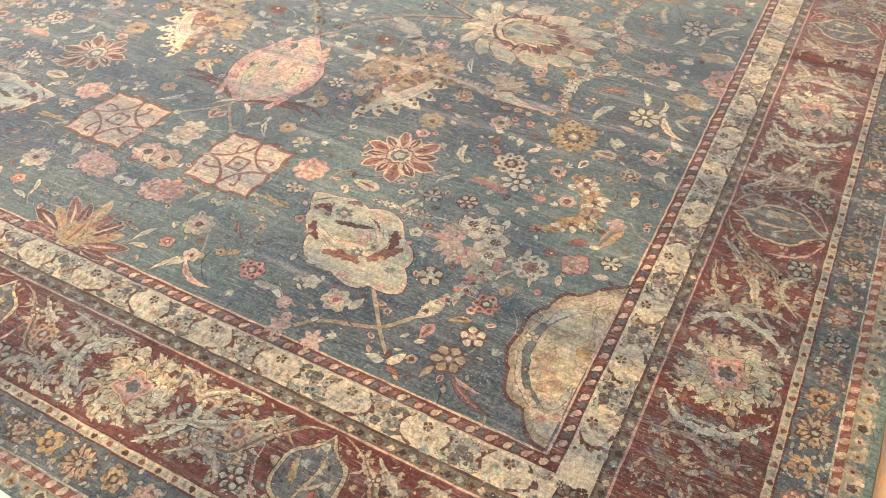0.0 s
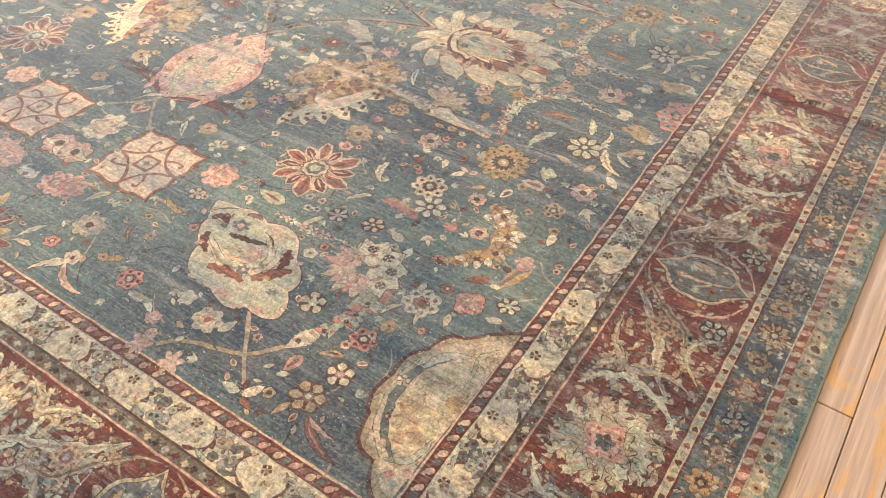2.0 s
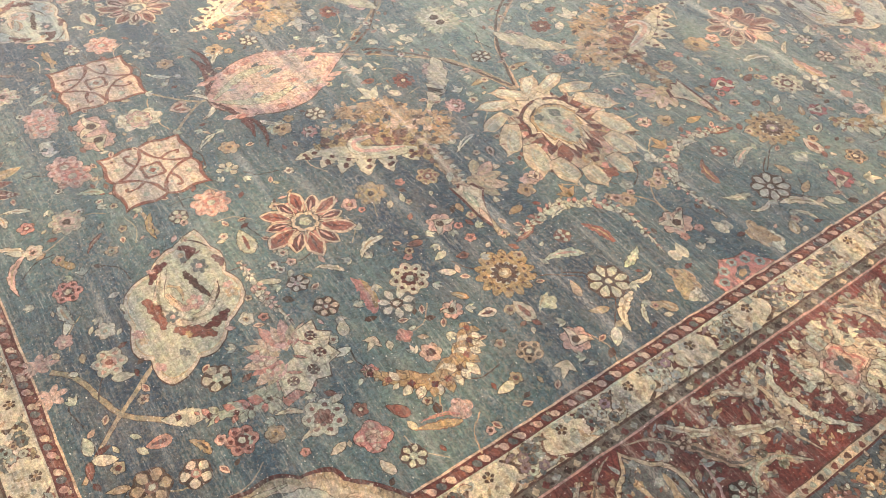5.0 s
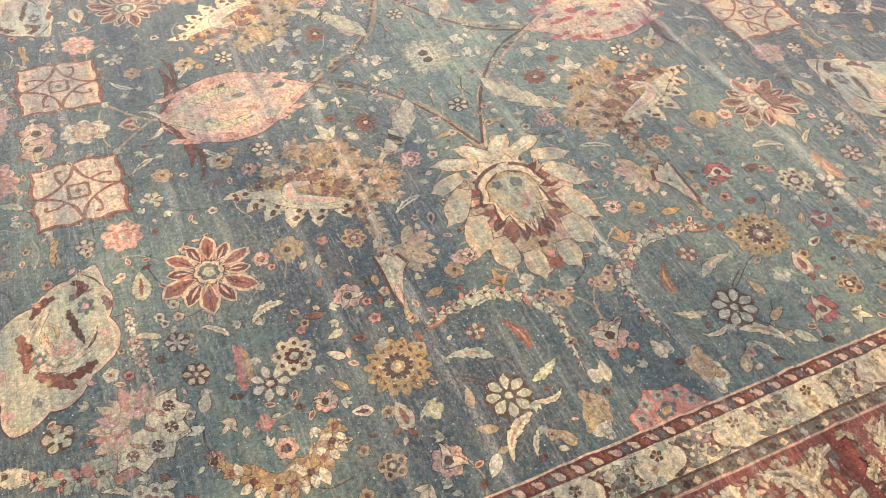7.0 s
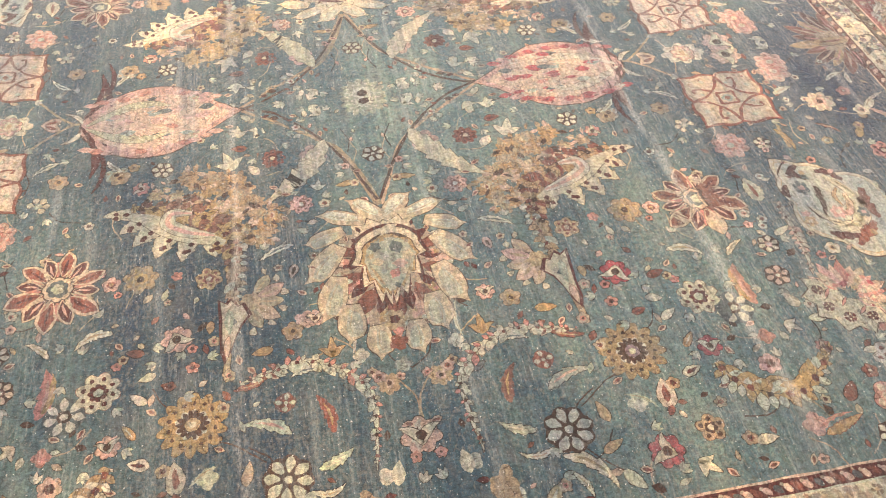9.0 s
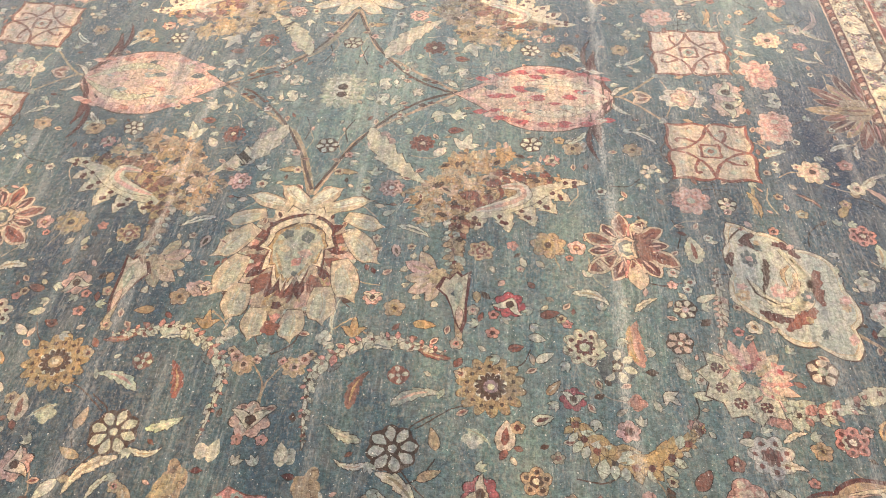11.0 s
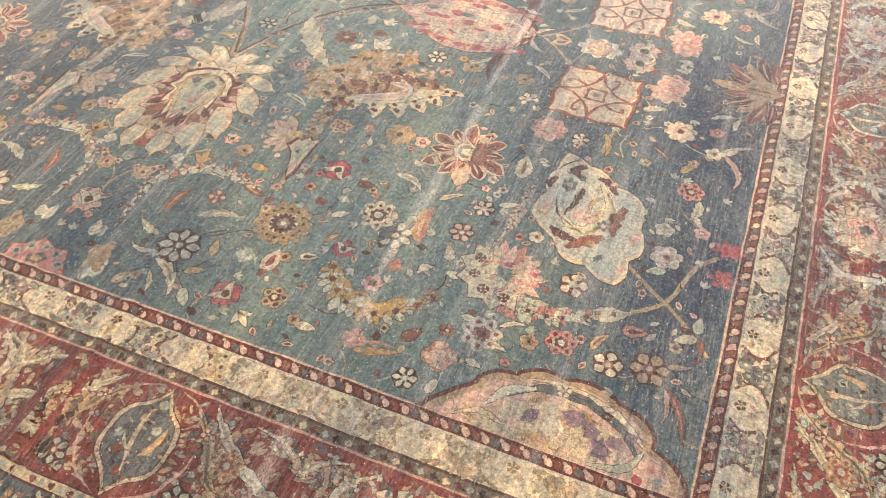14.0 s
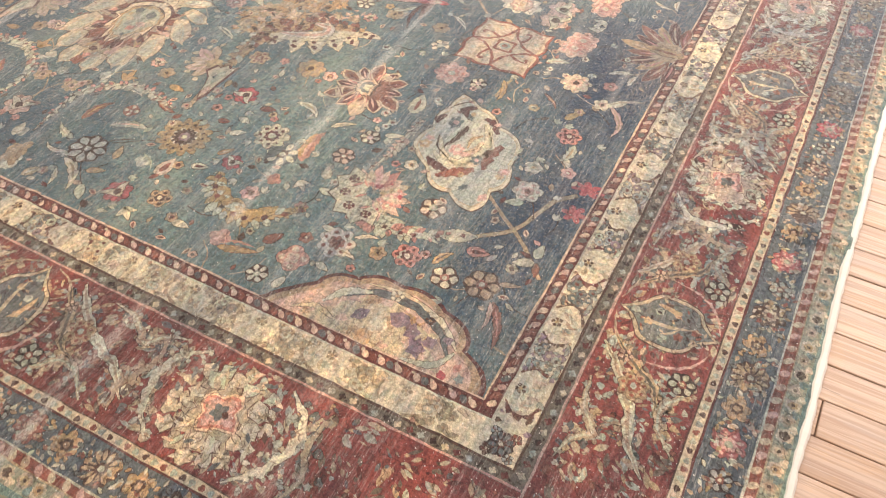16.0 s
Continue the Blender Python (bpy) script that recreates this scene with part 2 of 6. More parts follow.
def plain(name, colour, rough=0.85, relief=0.1):
    m, nodes, links, bsdf = material(name)
    cloud = ramp(nodes, links, noise_tex(nodes, links, (2.2, 2.2, 2.2), 1.0, 5), 0.3, 0.7)
    pale = tuple(min(1.0, c * 1.06) for c in colour)
    dull = tuple(c * 0.9 for c in colour)
    links.new(mixed(nodes, links, cloud, dull, pale), bsdf.inputs["Base Color"])
    bsdf.inputs["Roughness"].default_value = rough
    bump = nodes.new("ShaderNodeBump")
    bump.inputs["Strength"].default_value = relief
    links.new(noise_tex(nodes, links, (160, 160, 160), 1.0, 2), bump.inputs["Height"])
    links.new(bump.outputs["Normal"], bsdf.inputs["Normal"])
    return m


WOOL, PINE = wool(), pine()
WALL_PAINT = plain("wall_paint", (0.74, 0.72, 0.68))
CEILING_PAINT = plain("ceiling_paint", (0.8, 0.79, 0.77))
SUBFLOOR = plain("subfloor_shadow_gap", (0.05, 0.035, 0.025))
FRINGE = plain("white_cotton_edge", (0.82, 0.79, 0.72), 0.9, 0.5)
CORD = plain("end_cord_wool", (0.24, 0.24, 0.17), 0.9, 0.5)

# Dyes of the rug, softened by washing and age.
DYES = dict(
    field=(0.074, 0.121, 0.136), deep=(0.031, 0.057, 0.090), sky=(0.140, 0.204, 0.196),
    cream=(0.540, 0.468, 0.342), ivory=(0.510, 0.482, 0.382), sage=(0.380, 0.392, 0.305), mist=(0.305, 0.330, 0.292),
    pink=(0.520, 0.330, 0.275), rose=(0.463, 0.209, 0.172), brick=(0.207, 0.072, 0.052), maroon=(0.100, 0.029, 0.026),
    crimson=(0.347, 0.077, 0.086), brown=(0.076, 0.040, 0.029), ink=(0.034, 0.021, 0.018), gold=(0.391, 0.259, 0.130),
    tan=(0.384, 0.275, 0.174), peach=(0.530, 0.385, 0.285), slate=(0.105, 0.119, 0.119), violet=(0.246, 0.169, 0.193),
    guard=(0.126, 0.108, 0.086), red=(0.172, 0.039, 0.031), blue=(0.080, 0.096, 0.110), outer=(0.237, 0.245, 0.185),
    tealrim=(0.133, 0.197, 0.181), straw=(0.470, 0.385, 0.272), dove=(0.379, 0.306, 0.226), cord=(0.304, 0.304, 0.227),
)


# ---- helpers for parts ----
def part(name, bm, mat, parent, label=""):
    me = bpy.data.meshes.new(name)
    bm.to_mesh(me)
    bm.free()
    me.materials.append(mat)
    ob = new(name, me)
    ob.parent = parent
    return tagged(ob, label=label) if label else ob


def box(bm, x0, x1, y0, y1, z0, z1, bevel=0.0):
    made = bmesh.ops.create_cube(bm, size=1.0)["verts"]
    for v in made:
        v.co = ((x0 + x1) / 2 + v.co.x * (x1 - x0), (y0 + y1) / 2 + v.co.y * (y1 - y0), (z0 + z1) / 2 + v.co.z * (z1 - z0))
    if bevel:
        edges = list({e for v in made for e in v.link_edges})
        bmesh.ops.bevel(bm, geom=edges, offset=bevel, segments=1, affect="EDGES")


def solid(name, size, mat, label, category):
    bm = bmesh.new()
    box(bm, *size)
    me = bpy.data.meshes.new(name)
    bm.to_mesh(me)
    bm.free()
    me.materials.append(mat)
    return tagged(new(name, me), label, category, kind="structure")


# ---- the room ----
solid("wall_north", (-ROOM_X, ROOM_X, ROOM_Y1, ROOM_Y1 + 0.15, FLOOR_Z, ROOM_Z), WALL_PAINT, "plain off-white painted showroom wall", "wall")
solid("wall_south", (-ROOM_X, ROOM_X, ROOM_Y0 - 0.15, ROOM_Y0, FLOOR_Z, ROOM_Z), WALL_PAINT, "plain off-white painted showroom wall", "wall")
solid("wall_west", (-ROOM_X - 0.15, -ROOM_X, ROOM_Y0 - 0.15, ROOM_Y1 + 0.15, FLOOR_Z, ROOM_Z), WALL_PAINT, "plain off-white painted showroom wall", "wall")
solid("wall_east", (ROOM_X, ROOM_X + 0.15, ROOM_Y0 - 0.15, ROOM_Y1 + 0.15, FLOOR_Z, ROOM_Z), WALL_PAINT, "plain off-white painted showroom wall", "wall")
solid("ceiling", (-ROOM_X - 0.15, ROOM_X + 0.15, ROOM_Y0 - 0.15, ROOM_Y1 + 0.15, ROOM_Z, ROOM_Z + 0.1), CEILING_PAINT, "plain white painted ceiling", "ceiling")
floor = solid("floor", (-ROOM_X, ROOM_X, ROOM_Y0, ROOM_Y1, FLOOR_Z - 0.06, FLOOR_Z - 0.02), SUBFLOOR, "old scrubbed pine board floor with orange grain", "floor")


# ---- the rug ----
AXIS, HALF, SIDE_L, SIDE_R = -0.027, 1.310, -1.464, 1.472
FAR = 2.64


def smooth(a, b, t):
    t = min(1.0, max(0.0, (t - a) / (b - a)))
    return t * t * (3 - 2 * t)


def ripple(x, y):
    """Height of the pile's face: the rug lies a little unevenly, with low old folds in it."""
    z = 0.0018 * math.sin(2.1 * x + 1.3 * y) * math.sin(1.7 * y - 0.6 * x + 1.0)
    if y < 0.1:
        z += 0.0095 * math.exp(-(((x - 0.262) / 0.026) ** 2)) * min(1.0, max(0.0, (0.05 - y) / 0.25))
    if x > 1.5:
        z += 0.009 * math.exp(-(((y - 0.755 - 0.1 * (x - 1.85)) / 0.03) ** 2)) * min(1.0, (x - 1.5) / 0.4)
    z += 0.0055 * math.exp(-(((x + 0.272) / 0.028) ** 2)) * smooth(0.7, 1.0, y) * smooth(1.9, 1.5, y)
    return z + 0.0022 * math.exp(-(((x - 0.735) / 0.03) ** 2))


# How much small drawing each kind of motif carries inside its outline.
BUSY = dict(
    field=0.14, vine=0.1, rim=0.3, cream_border=0.1, red_border=0.3, blue_border=0.4, outer_border=0.6, inner_guard=0.4, middle_guard=0.45,
    palmette=0.15, petal=0.15, cartouche=0.12, inner_panel=0.16, crown_tooth=0.1, pomegranate=0.4, acanthus_leaf=0.6, corner_piece=0.3, quatrefoil=0.22, crown_flower=0.35, chrysanthemum=0.4,
    half_palmette=0.4, border_rosette=0.5, border_medallion=0.6, border_scroll=0.5, border_sprays=0.5, border_star=0.5, border_bloom=0.7,
    cream_border_flower=0.35, blue_border_flower=0.6, blue_border_leaves=0.5, rosette=0.4, blossom=0.35, faded_flower=0.6, curled_leaf=0.6,
)
# How far each kind of motif is rubbed through to its ground.
WEAR = dict(field=0.4, border_sprays=0.35, border_star=0.35, border_bloom=0.4, blue_border_flower=0.35, blue_border_leaves=0.4, blue_border=0.25, outer_border_pattern=0.4, cream_border=0.4, inner_panel=0.15, frond=0.3, heart=0.5, bloom=0.4, rosette=0.5, petal=0.45, cartouche=0.2, palmette=0.45, border_medallion=0.25, border_rosette=0.25, quatrefoil=0.35, cream_border_flower=0.45, border_scroll=0.4, tulip=0.4, spotted_leaf=0.4, flower=0.45, leaf=0.5, corner_piece=0.6, guard_pattern=0.5, half_palmette=0.3, red_border=0.25)
# Where the field's dye lots run to deep blue (plus) or to pale sage (minus), with sheen painted into some pale spots:
# x, y, reach, strength.
LOTS_AND_SHEEN = (
    (1.36, 1.10, 0.20, 1.0), (1.40, 0.45, 0.16, 0.9), (0.15, 0.28, 0.26, 0.2), (-0.45, 0.40, 0.30, 0.7), (-1.30, 0.52, 0.16, 0.9), (-1.35, 0.25, 0.14, 0.6),
    (-0.35, 0.95, 0.12, 0.6), (0.55, 0.55, 0.2, -0.5), (0.1, 1.15, 0.35, -0.7), (-0.75, 0.25, 0.2, -0.6), (0.95, 0.2, 0.2, -0.6), (-1.1, 1.9, 0.3, 0.6),
    (-0.5, 1.7, 0.3, 0.5), (1.1, 1.7, 0.3, -0.5), (0.6, 1.6, 0.2, 0.6), (-0.75, 1.0, 0.14, 0.4), (0.75, 0.35, 0.2, -0.35), (0.45, 0.85, 0.12, 0.6), (-0.9, 0.75, 0.14, -0.6), (1.2, 0.8, 0.16, -0.6), (0.95, 1.15, 0.14, 0.5), (-0.15, 0.5, 0.14, -0.5), (-1.2, 1.15, 0.18, -0.5),
    (0.45, 0.22, 0.24, -0.55), (1.22, 0.9, 0.3, 0.5), (1.3, 1.4, 0.3, 0.6), (1.15, 0.25, 0.12, 0.35), (-0.3, 0.15, 0.14, 0.5), (-0.62, 0.62, 0.14, 0.45), (0.2, 1.45, 0.3, -0.4),
)


def lot_and_sheen_dye(x, y):
    k = sum(w * math.exp(-((x - a) ** 2 + (0.6 * (y - b)) ** 2) / r**2) for a, b, r, w in LOTS_AND_SHEEN)
    base, far = DYES["field"], DYES["deep"] if k > 0 else DYES["sky"]
    k = min(1.0, abs(k))
    return tuple(p + (q - p) * k for p, q in zip(base, far))


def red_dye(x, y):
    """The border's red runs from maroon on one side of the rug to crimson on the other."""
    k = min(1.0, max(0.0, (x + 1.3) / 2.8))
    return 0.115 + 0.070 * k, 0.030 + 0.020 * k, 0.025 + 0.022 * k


class Web:
    """Gathers flat dyed shapes that follow the pile."""

    def __init__(self):
        self.verts, self.faces, self.dyes = [], [], []

    def put(self, points, faces, dye, level):
        n = len(self.verts)
        self.verts += [(x, y, ripple(x, y) + 0.00014 * level) for x, y in points]
        self.faces += [tuple(n + k for k in f) for f in faces]
        self.dyes += [dye] * len(faces)

    def fan(self, outline, dye, level, centre=None):
        k = len(outline)
        if centre is None:
            centre = (sum(p[0] for p in outline) / k, sum(p[1] for p in outline) / k)
        self.put([centre, *outline], [(0, 1 + a, 1 + (a + 1) % k) for a in range(k)], dye, level)

    def strip(self, left, right, dye, level):
        k = len(left)
        self.put([*left, *right], [(a, a + 1, k + a + 1, k + a) for a in range(k - 1)], dye, level)

    def sheet(self, x0, x1, y0, y1, dye, level, step=0.03):
        nx, ny = max(1, round((x1 - x0) / step)), max(1, round((y1 - y0) / step))
        pts = [(x0 + (x1 - x0) * i / nx, y0 + (y1 - y0) * j / ny) for j in range(ny + 1) for i in range(nx + 1)]
        w = nx + 1
        self.put(pts, [(j * w + i, j * w + i + 1, (j + 1) * w + i + 1, (j + 1) * w + i) for j in range(ny) for i in range(nx)], dye, level)

    def make(self, name, parent, label="", kind="", ground="field"):
        busy = 0.55 * BUSY.get(name, 0.22)
        me = bpy.data.meshes.new(name)
        me.from_pydata(self.verts, [], self.faces)
        layer = me.color_attributes.new("dye", "FLOAT_COLOR", "CORNER")
        flat = np.empty((len(me.loops), 4), np.float32)
        at = 0
        for f, dye in zip(self.faces, self.dyes):
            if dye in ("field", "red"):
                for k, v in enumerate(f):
                    flat[at + k] = (*(lot_and_sheen_dye if dye == "field" else red_dye)(*self.verts[v][:2]), busy)
                at += len(f)
                continue
            flat[at : at + len(f)] = (*(DYES[dye] if isinstance(dye, str) else dye), busy)
            at += len(f)
        layer.data.foreach_set("color", flat.ravel())
        me.materials.append(WOOL)
        ob = new(name, me)
        ob.parent = parent
        ob.color = (*DYES[ground], WEAR.get(name, 0.6))
        return tagged(ob, label=label, kind=kind)


rug = tagged(new("rug"), "worn antique floral wool rug, teal field with red borders", "rug")
# Bands of the border, from the field outwards: name, dye, inner and outer distance, at the ends and at the sides.
BANDS = [
    ("inner_guard", "maroon", 0.0, 0.034, 0.0, 0.034),
    ("cream_border", "cream", 0.034, 0.108, 0.034, 0.112),
    ("middle_guard", "guard", 0.108, 0.142, 0.112, 0.150),
    ("red_border", "red", 0.142, 0.397, 0.150, 0.380),
    ("small_guard", "straw", 0.397, 0.421, 0.380, 0.406),
    ("blue_border", "blue", 0.421, 0.510, 0.406, 0.502),
    ("outer_guard", "brick", 0.510, 0.533, 0.502, 0.526),
    ("outer_border", "outer", 0.533, 0.573, 0.526, 0.563),
    ("rim", "tealrim", 0.573, 0.588, 0.563, 0.574),
]
EDGE = dict(e=0.588, s=0.574)


def lay_bands():
    w = Web()
    w.sheet(SIDE_L, SIDE_R, 0.0, FAR, "field", 0)
    w.make("field", rug, "worn teal wool field", ground="dove")
    for name, dye, e0, e1, s0, s1 in BANDS:
        w = Web()
        for ya, yb in ((-e1, -e0), (FAR + e0, FAR + e1)):
            w.sheet(SIDE_L - s0, SIDE_R + s0, ya, yb, dye, 0)
            for xa, xb in ((SIDE_L - s1, SIDE_L - s0), (SIDE_R + s0, SIDE_R + s1)):
                w.sheet(xa, xb, ya, yb, dye, 0)
        for xa, xb in ((SIDE_L - s1, SIDE_L - s0), (SIDE_R + s0, SIDE_R + s1)):
            w.sheet(xa, xb, -e0, FAR + e0, dye, 0)
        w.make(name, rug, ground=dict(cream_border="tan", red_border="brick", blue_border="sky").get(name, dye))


lay_bands()


# ---- woven motifs: each is laid in the quarter plan (u from the rug's axis, v from its end) and repeated in mirror image ----
def sway(x, y):
    """The small unevenness of hand knotting."""
    a = noise.noise(Vector((x * 30, y * 30, 1.7))) + 0.6 * noise.noise(Vector((x * 90, y * 90, 5.1)))
    b = noise.noise(Vector((x * 30, y * 30, 9.3))) + 0.6 * noise.noise(Vector((x * 90, y * 90, 3.3)))
    c, d = noise.noise(Vector((x * 290, y * 290, 2.2))), noise.noise(Vector((x * 290, y * 290, 7.9)))
    return x + 0.0021 * a + 0.0017 * c, y + 0.0021 * b + 0.0017 * d


def quarter(q, u, v):
    """From the quarter plan to the rug: q is a pair of right or left, near or far."""
    side, end = q
    if end:
        v = 2 * (1.297 + 0.028 * u) - v
    if side:
        return AXIS - 0.965 * u, v + 0.028 * smooth(0.7, 1.1, u)
    return AXIS + u, v


ALL = ((0, 0), (1, 0), (0, 1), (1, 1))
FADED = ("leaf", "bud", "leaf_sprig", "rosette", "flower", "blossom", "faded_flower", "vine", "curled_leaf", "acanthus_leaf")
AXIAL = ((0, 0), (0, 1))
LEFT_DYES = dict(crimson="pink", violet="tan")
laid = 0


def tint(dye, left, r, fade=0.12, pale=(0.15, 0.165, 0.15)):
    if left and isinstance(dye, str):
        dye = LEFT_DYES.get(dye, dye)
    c = DYES[dye] if isinstance(dye, str) else dye
    k = r.uniform(0.86, 1.08)
    f = fade * (r.uniform(0.5, 1.0) if fade > 0.5 else r.uniform(0.0, 1.0) ** 1.5) if max(c) > 0.15 or fade > 0.5 else 0.0
    return tuple(min(0.9, (v + (g - v) * f) * k * r.uniform(0.96, 1.04)) for v, g in zip(c, pale))


def lay(name, shapes, at=ALL, base=2, label=""):
    """Lays the shapes (kind, points, dye, level) as one motif in each quarter of at. A shape of kind "part" opens a sub-part of that name."""
    global laid
    for q in at:
        laid += 1
        r = random.Random(laid)
        lift, tints = base + 0.012 * (laid % 60), {}
        webs = [(name, Web())]
        for kind, pts, dye, level in shapes:
            if kind == "part":
                webs.append((pts, Web()))
                continue
            w = webs[-1][1]
            if dye not in tints:
                tints[dye] = tint(dye, q[0], r, 0.26 if name in FADED else 0.1)
            if kind == "fan":
                w.fan([sway(*quarter(q, *p)) for p in pts[1:]], tints[dye], lift + level, sway(*quarter(q, *pts[0])))
            else:
                half = len(pts) // 2
                done = [sway(*quarter(q, *p)) for p in pts]
                w.strip(done[:half], done[half:], tints[dye], lift + level)
        whole = webs[0][1].make(name, rug, label)
        for piece, w in webs[1:]:
            w.make(piece, whole)


def split(name):
    return ("part", name, None, 0)


def ring(u, v, r, n, deep, rot=0.0, stretch=1.0, sharp=1.0, steps=None):
    """A lobed outline round u, v: n lobes, cut deep between them."""
    steps = steps or max(20, 6 * n)
    pts = [(u, v)]
    for k in range(steps):
        a = 2 * math.pi * k / steps
        rr = r * (1 - deep * (1 - abs(math.cos(n * a / 2)) ** sharp))
        x, y = rr * math.cos(a), rr * math.sin(a) * stretch
        c, s = math.cos(rot), math.sin(rot)
        pts.append((u + c * x - s * y, v + s * x + c * y))
    return pts


def curve(pts, steps=8):
    """A smooth line through the points."""
    pts = [2 * np.array(pts[0]) - pts[1], *map(np.array, pts), 2 * np.array(pts[-1]) - pts[-2]]
    out = []
    for a, b, c, d in zip(pts, pts[1:], pts[2:], pts[3:]):
        for k in range(steps):
            t = k / steps
            out.append(0.5 * (2 * b + (c - a) * t + (2 * a - 5 * b + 4 * c - d) * t**2 + (3 * b - a - 3 * c + d) * t**3))
    return [*out, pts[-2]]


def ribbon(line, width):
    """Both edges of a band along a line; width is a function of 0..1 and the side."""
    line = [np.array(p, float) for p in line]
    left, right = [], []
    for k, p in enumerate(line):
        d = line[min(k + 1, len(line) - 1)] - line[max(k - 1, 0)]
        n = np.array((-d[1], d[0])) / max(1e-9, np.hypot(*d))
        s = k / (len(line) - 1)
        left.append(tuple(p + n * width(s, 1)))
        right.append(tuple(p - n * width(s, -1)))
    return left + right


def bent(u0, v0, u1, v1, bend):
    a, b = np.array((u0, v0)), np.array((u1, v1))
    n = np.array((-(b - a)[1], (b - a)[0]))
    return [a + (b - a) * t + n * bend * 4 * t * (1 - t) for t in np.linspace(0, 1, 13)]


def leaf_shapes(u0, v0, u1, v1, w, dye, bend=0.0, rim="ink", vein=None, teeth=0.0, level=0.0, count=7, full=0.75):
    length = math.hypot(u1 - u0, v1 - v0)
    line = bent(u0, v0, u1, v1, bend)
    if teeth:
        line = [line[0] * 0 + np.array(p) for p in curve([tuple(p) for p in line], 4)]

    def wide(extra):
        def f(s, side):
            x = math.sin(math.pi * min(1.0, s**full)) if s < 1 else 0.0
            saw = 1 - teeth * ((s * count + (0.5 if side < 0 else 0)) % 1.0) if teeth else 1.0
            return w * length * 0.5 * x**0.85 * saw + extra
        return f

    out = []
    if rim:
        out.append(("strip", ribbon(line, wide(0.0017)), rim, level))
    out.append(("strip", ribbon(line, wide(0.0)), dye, level + 0.5))
    if vein:
        cut = line[max(1, len(line) // 6) : -max(1, len(line) // 4)]
        out.append(("strip", ribbon(cut, lambda s, side: 0.11 * w * length * math.sin(math.pi * (0.12 + 0.8 * s))), vein, level + 1.0))
    return out


def blade(u0, v0, u1, v1, w, dye, level=0.0, rim=None):
    """A small plain leaf of few corners."""
    du, dv = u1 - u0, v1 - v0
    out = []
    for grow, tone, up in (((0.0017, rim, 0.0),) if rim else ()) + ((0.0, dye, 0.4),):
        g = grow / max(1e-6, math.hypot(du, dv))
        h = 0.5 * w + g
        pts = [(u0 + 0.5 * du, v0 + 0.5 * dv)]
        for t, k in ((-g, 0.0), (0.25, 0.8), (0.55, 1.0), (0.8, 0.6), (1 + g, 0.0), (0.8, -0.6), (0.55, -1.0), (0.25, -0.8)):
            pts.append((u0 + t * du - k * h * dv, v0 + t * dv + k * h * du))
        out.append(("fan", pts, tone, level + up))
    return out


def blob(u, v, r, dye, level=0.0, rim=None, rnd=random):
    """A small ragged patch of knots."""
    n, rot = rnd.choice((3, 4, 5)), rnd.uniform(0, 6.28)
    st = rnd.uniform(0.6, 1.0)
    out = [("fan", ring(u, v, r + 0.0012, n, 0.3, rot, st, steps=10), rim, level)] if rim else []
    return out + [("fan", ring(u, v, r, n, 0.38, rot, st, steps=10), dye, level + 0.3)]


def leaf(*a, at=ALL, name="leaf", **k):
    u0, v0, u1, v1, w, *rest = a
    if math.hypot(u1 - u0, v1 - v0) > 0.055 and not k.get("teeth"):
        # the longer leaves are slim and notched, with a curl and a pale or dark midrib
        k = {"vein": "tan", "bend": 0.1, **k, "teeth": 0.38, "count": 4}
        w *= 0.82
    lay(name, leaf_shapes(u0, v0, u1, v1, w, *rest, **k), at)


def sprig(u0, v0, u1, v1, dye="ivory", rim="ink", at=ALL):
    """Three pointed leaves from one foot."""
    du, dv = u1 - u0, v1 - v0
    shapes = leaf_shapes(u0, v0, u1, v1, 0.34, dye, 0, rim)
    for s in (1, -1):
        c, n = math.cos(s * 0.85), math.sin(s * 0.85)
        shapes += leaf_shapes(u0, v0, u0 + 0.72 * (c * du - n * dv), v0 + 0.72 * (n * du + c * dv), 0.4, dye, -0.12 * s, rim)
    lay("leaf_sprig", shapes, at)


def bud(u0, v0, u1, v1, dye="cream", core="brick", at=ALL, w=0.55):
    mu, mv = u0 + 0.2 * (u1 - u0), v0 + 0.2 * (v1 - v0)
    eu, ev = u0 + 0.8 * (u1 - u0), v0 + 0.8 * (v1 - v0)
    lay("bud", leaf_shapes(u0, v0, u1, v1, w, dye) + leaf_shapes(mu, mv, eu, ev, w * 0.62, core, 0, None, None, 0, 1), at)


def vine(points, width=0.006, dye="brown", at=ALL, rim=None):
    line = curve(points)
    shapes = [("strip", ribbon(line, lambda s, side: width / 2), dye, 0.4)]
    if rim:
        shapes.insert(0, ("strip", ribbon(line, lambda s, side: width / 2 + 0.0016), rim, 0))
    lay("vine", shapes, at, base=1)


def rosette_shapes(u, v, r, n=8, dye="cream", core="pink", eye="brown", rim="ink", rot=0.3, deep=0.24, level=0.0):
    out = [("fan", ring(u, v, r + 0.0016, n, deep, rot), rim, level), ("fan", ring(u, v, r, n, deep, rot), dye, level + 0.5)]
    if r > 0.03:
        for k in range(n):
            a = rot + 2 * math.pi * k / n
            out.append(("fan", ring(u + 0.66 * r * math.cos(a), v + 0.66 * r * math.sin(a), r * 0.9 / n, 3, 0.2, a), core, level + 0.9))
    out.append(("fan", ring(u, v, r * 0.46, n, 0.25, rot + math.pi / n), core, level + 1.0))
    out.append(("fan", ring(u, v, r * 0.22, 5, 0.1, rot), eye, level + 1.4))
    return out


def rosette(u, v, r, *a, at=ALL, name="rosette", **k):
    lay(name, rosette_shapes(u, v, r, *a, **k), at)


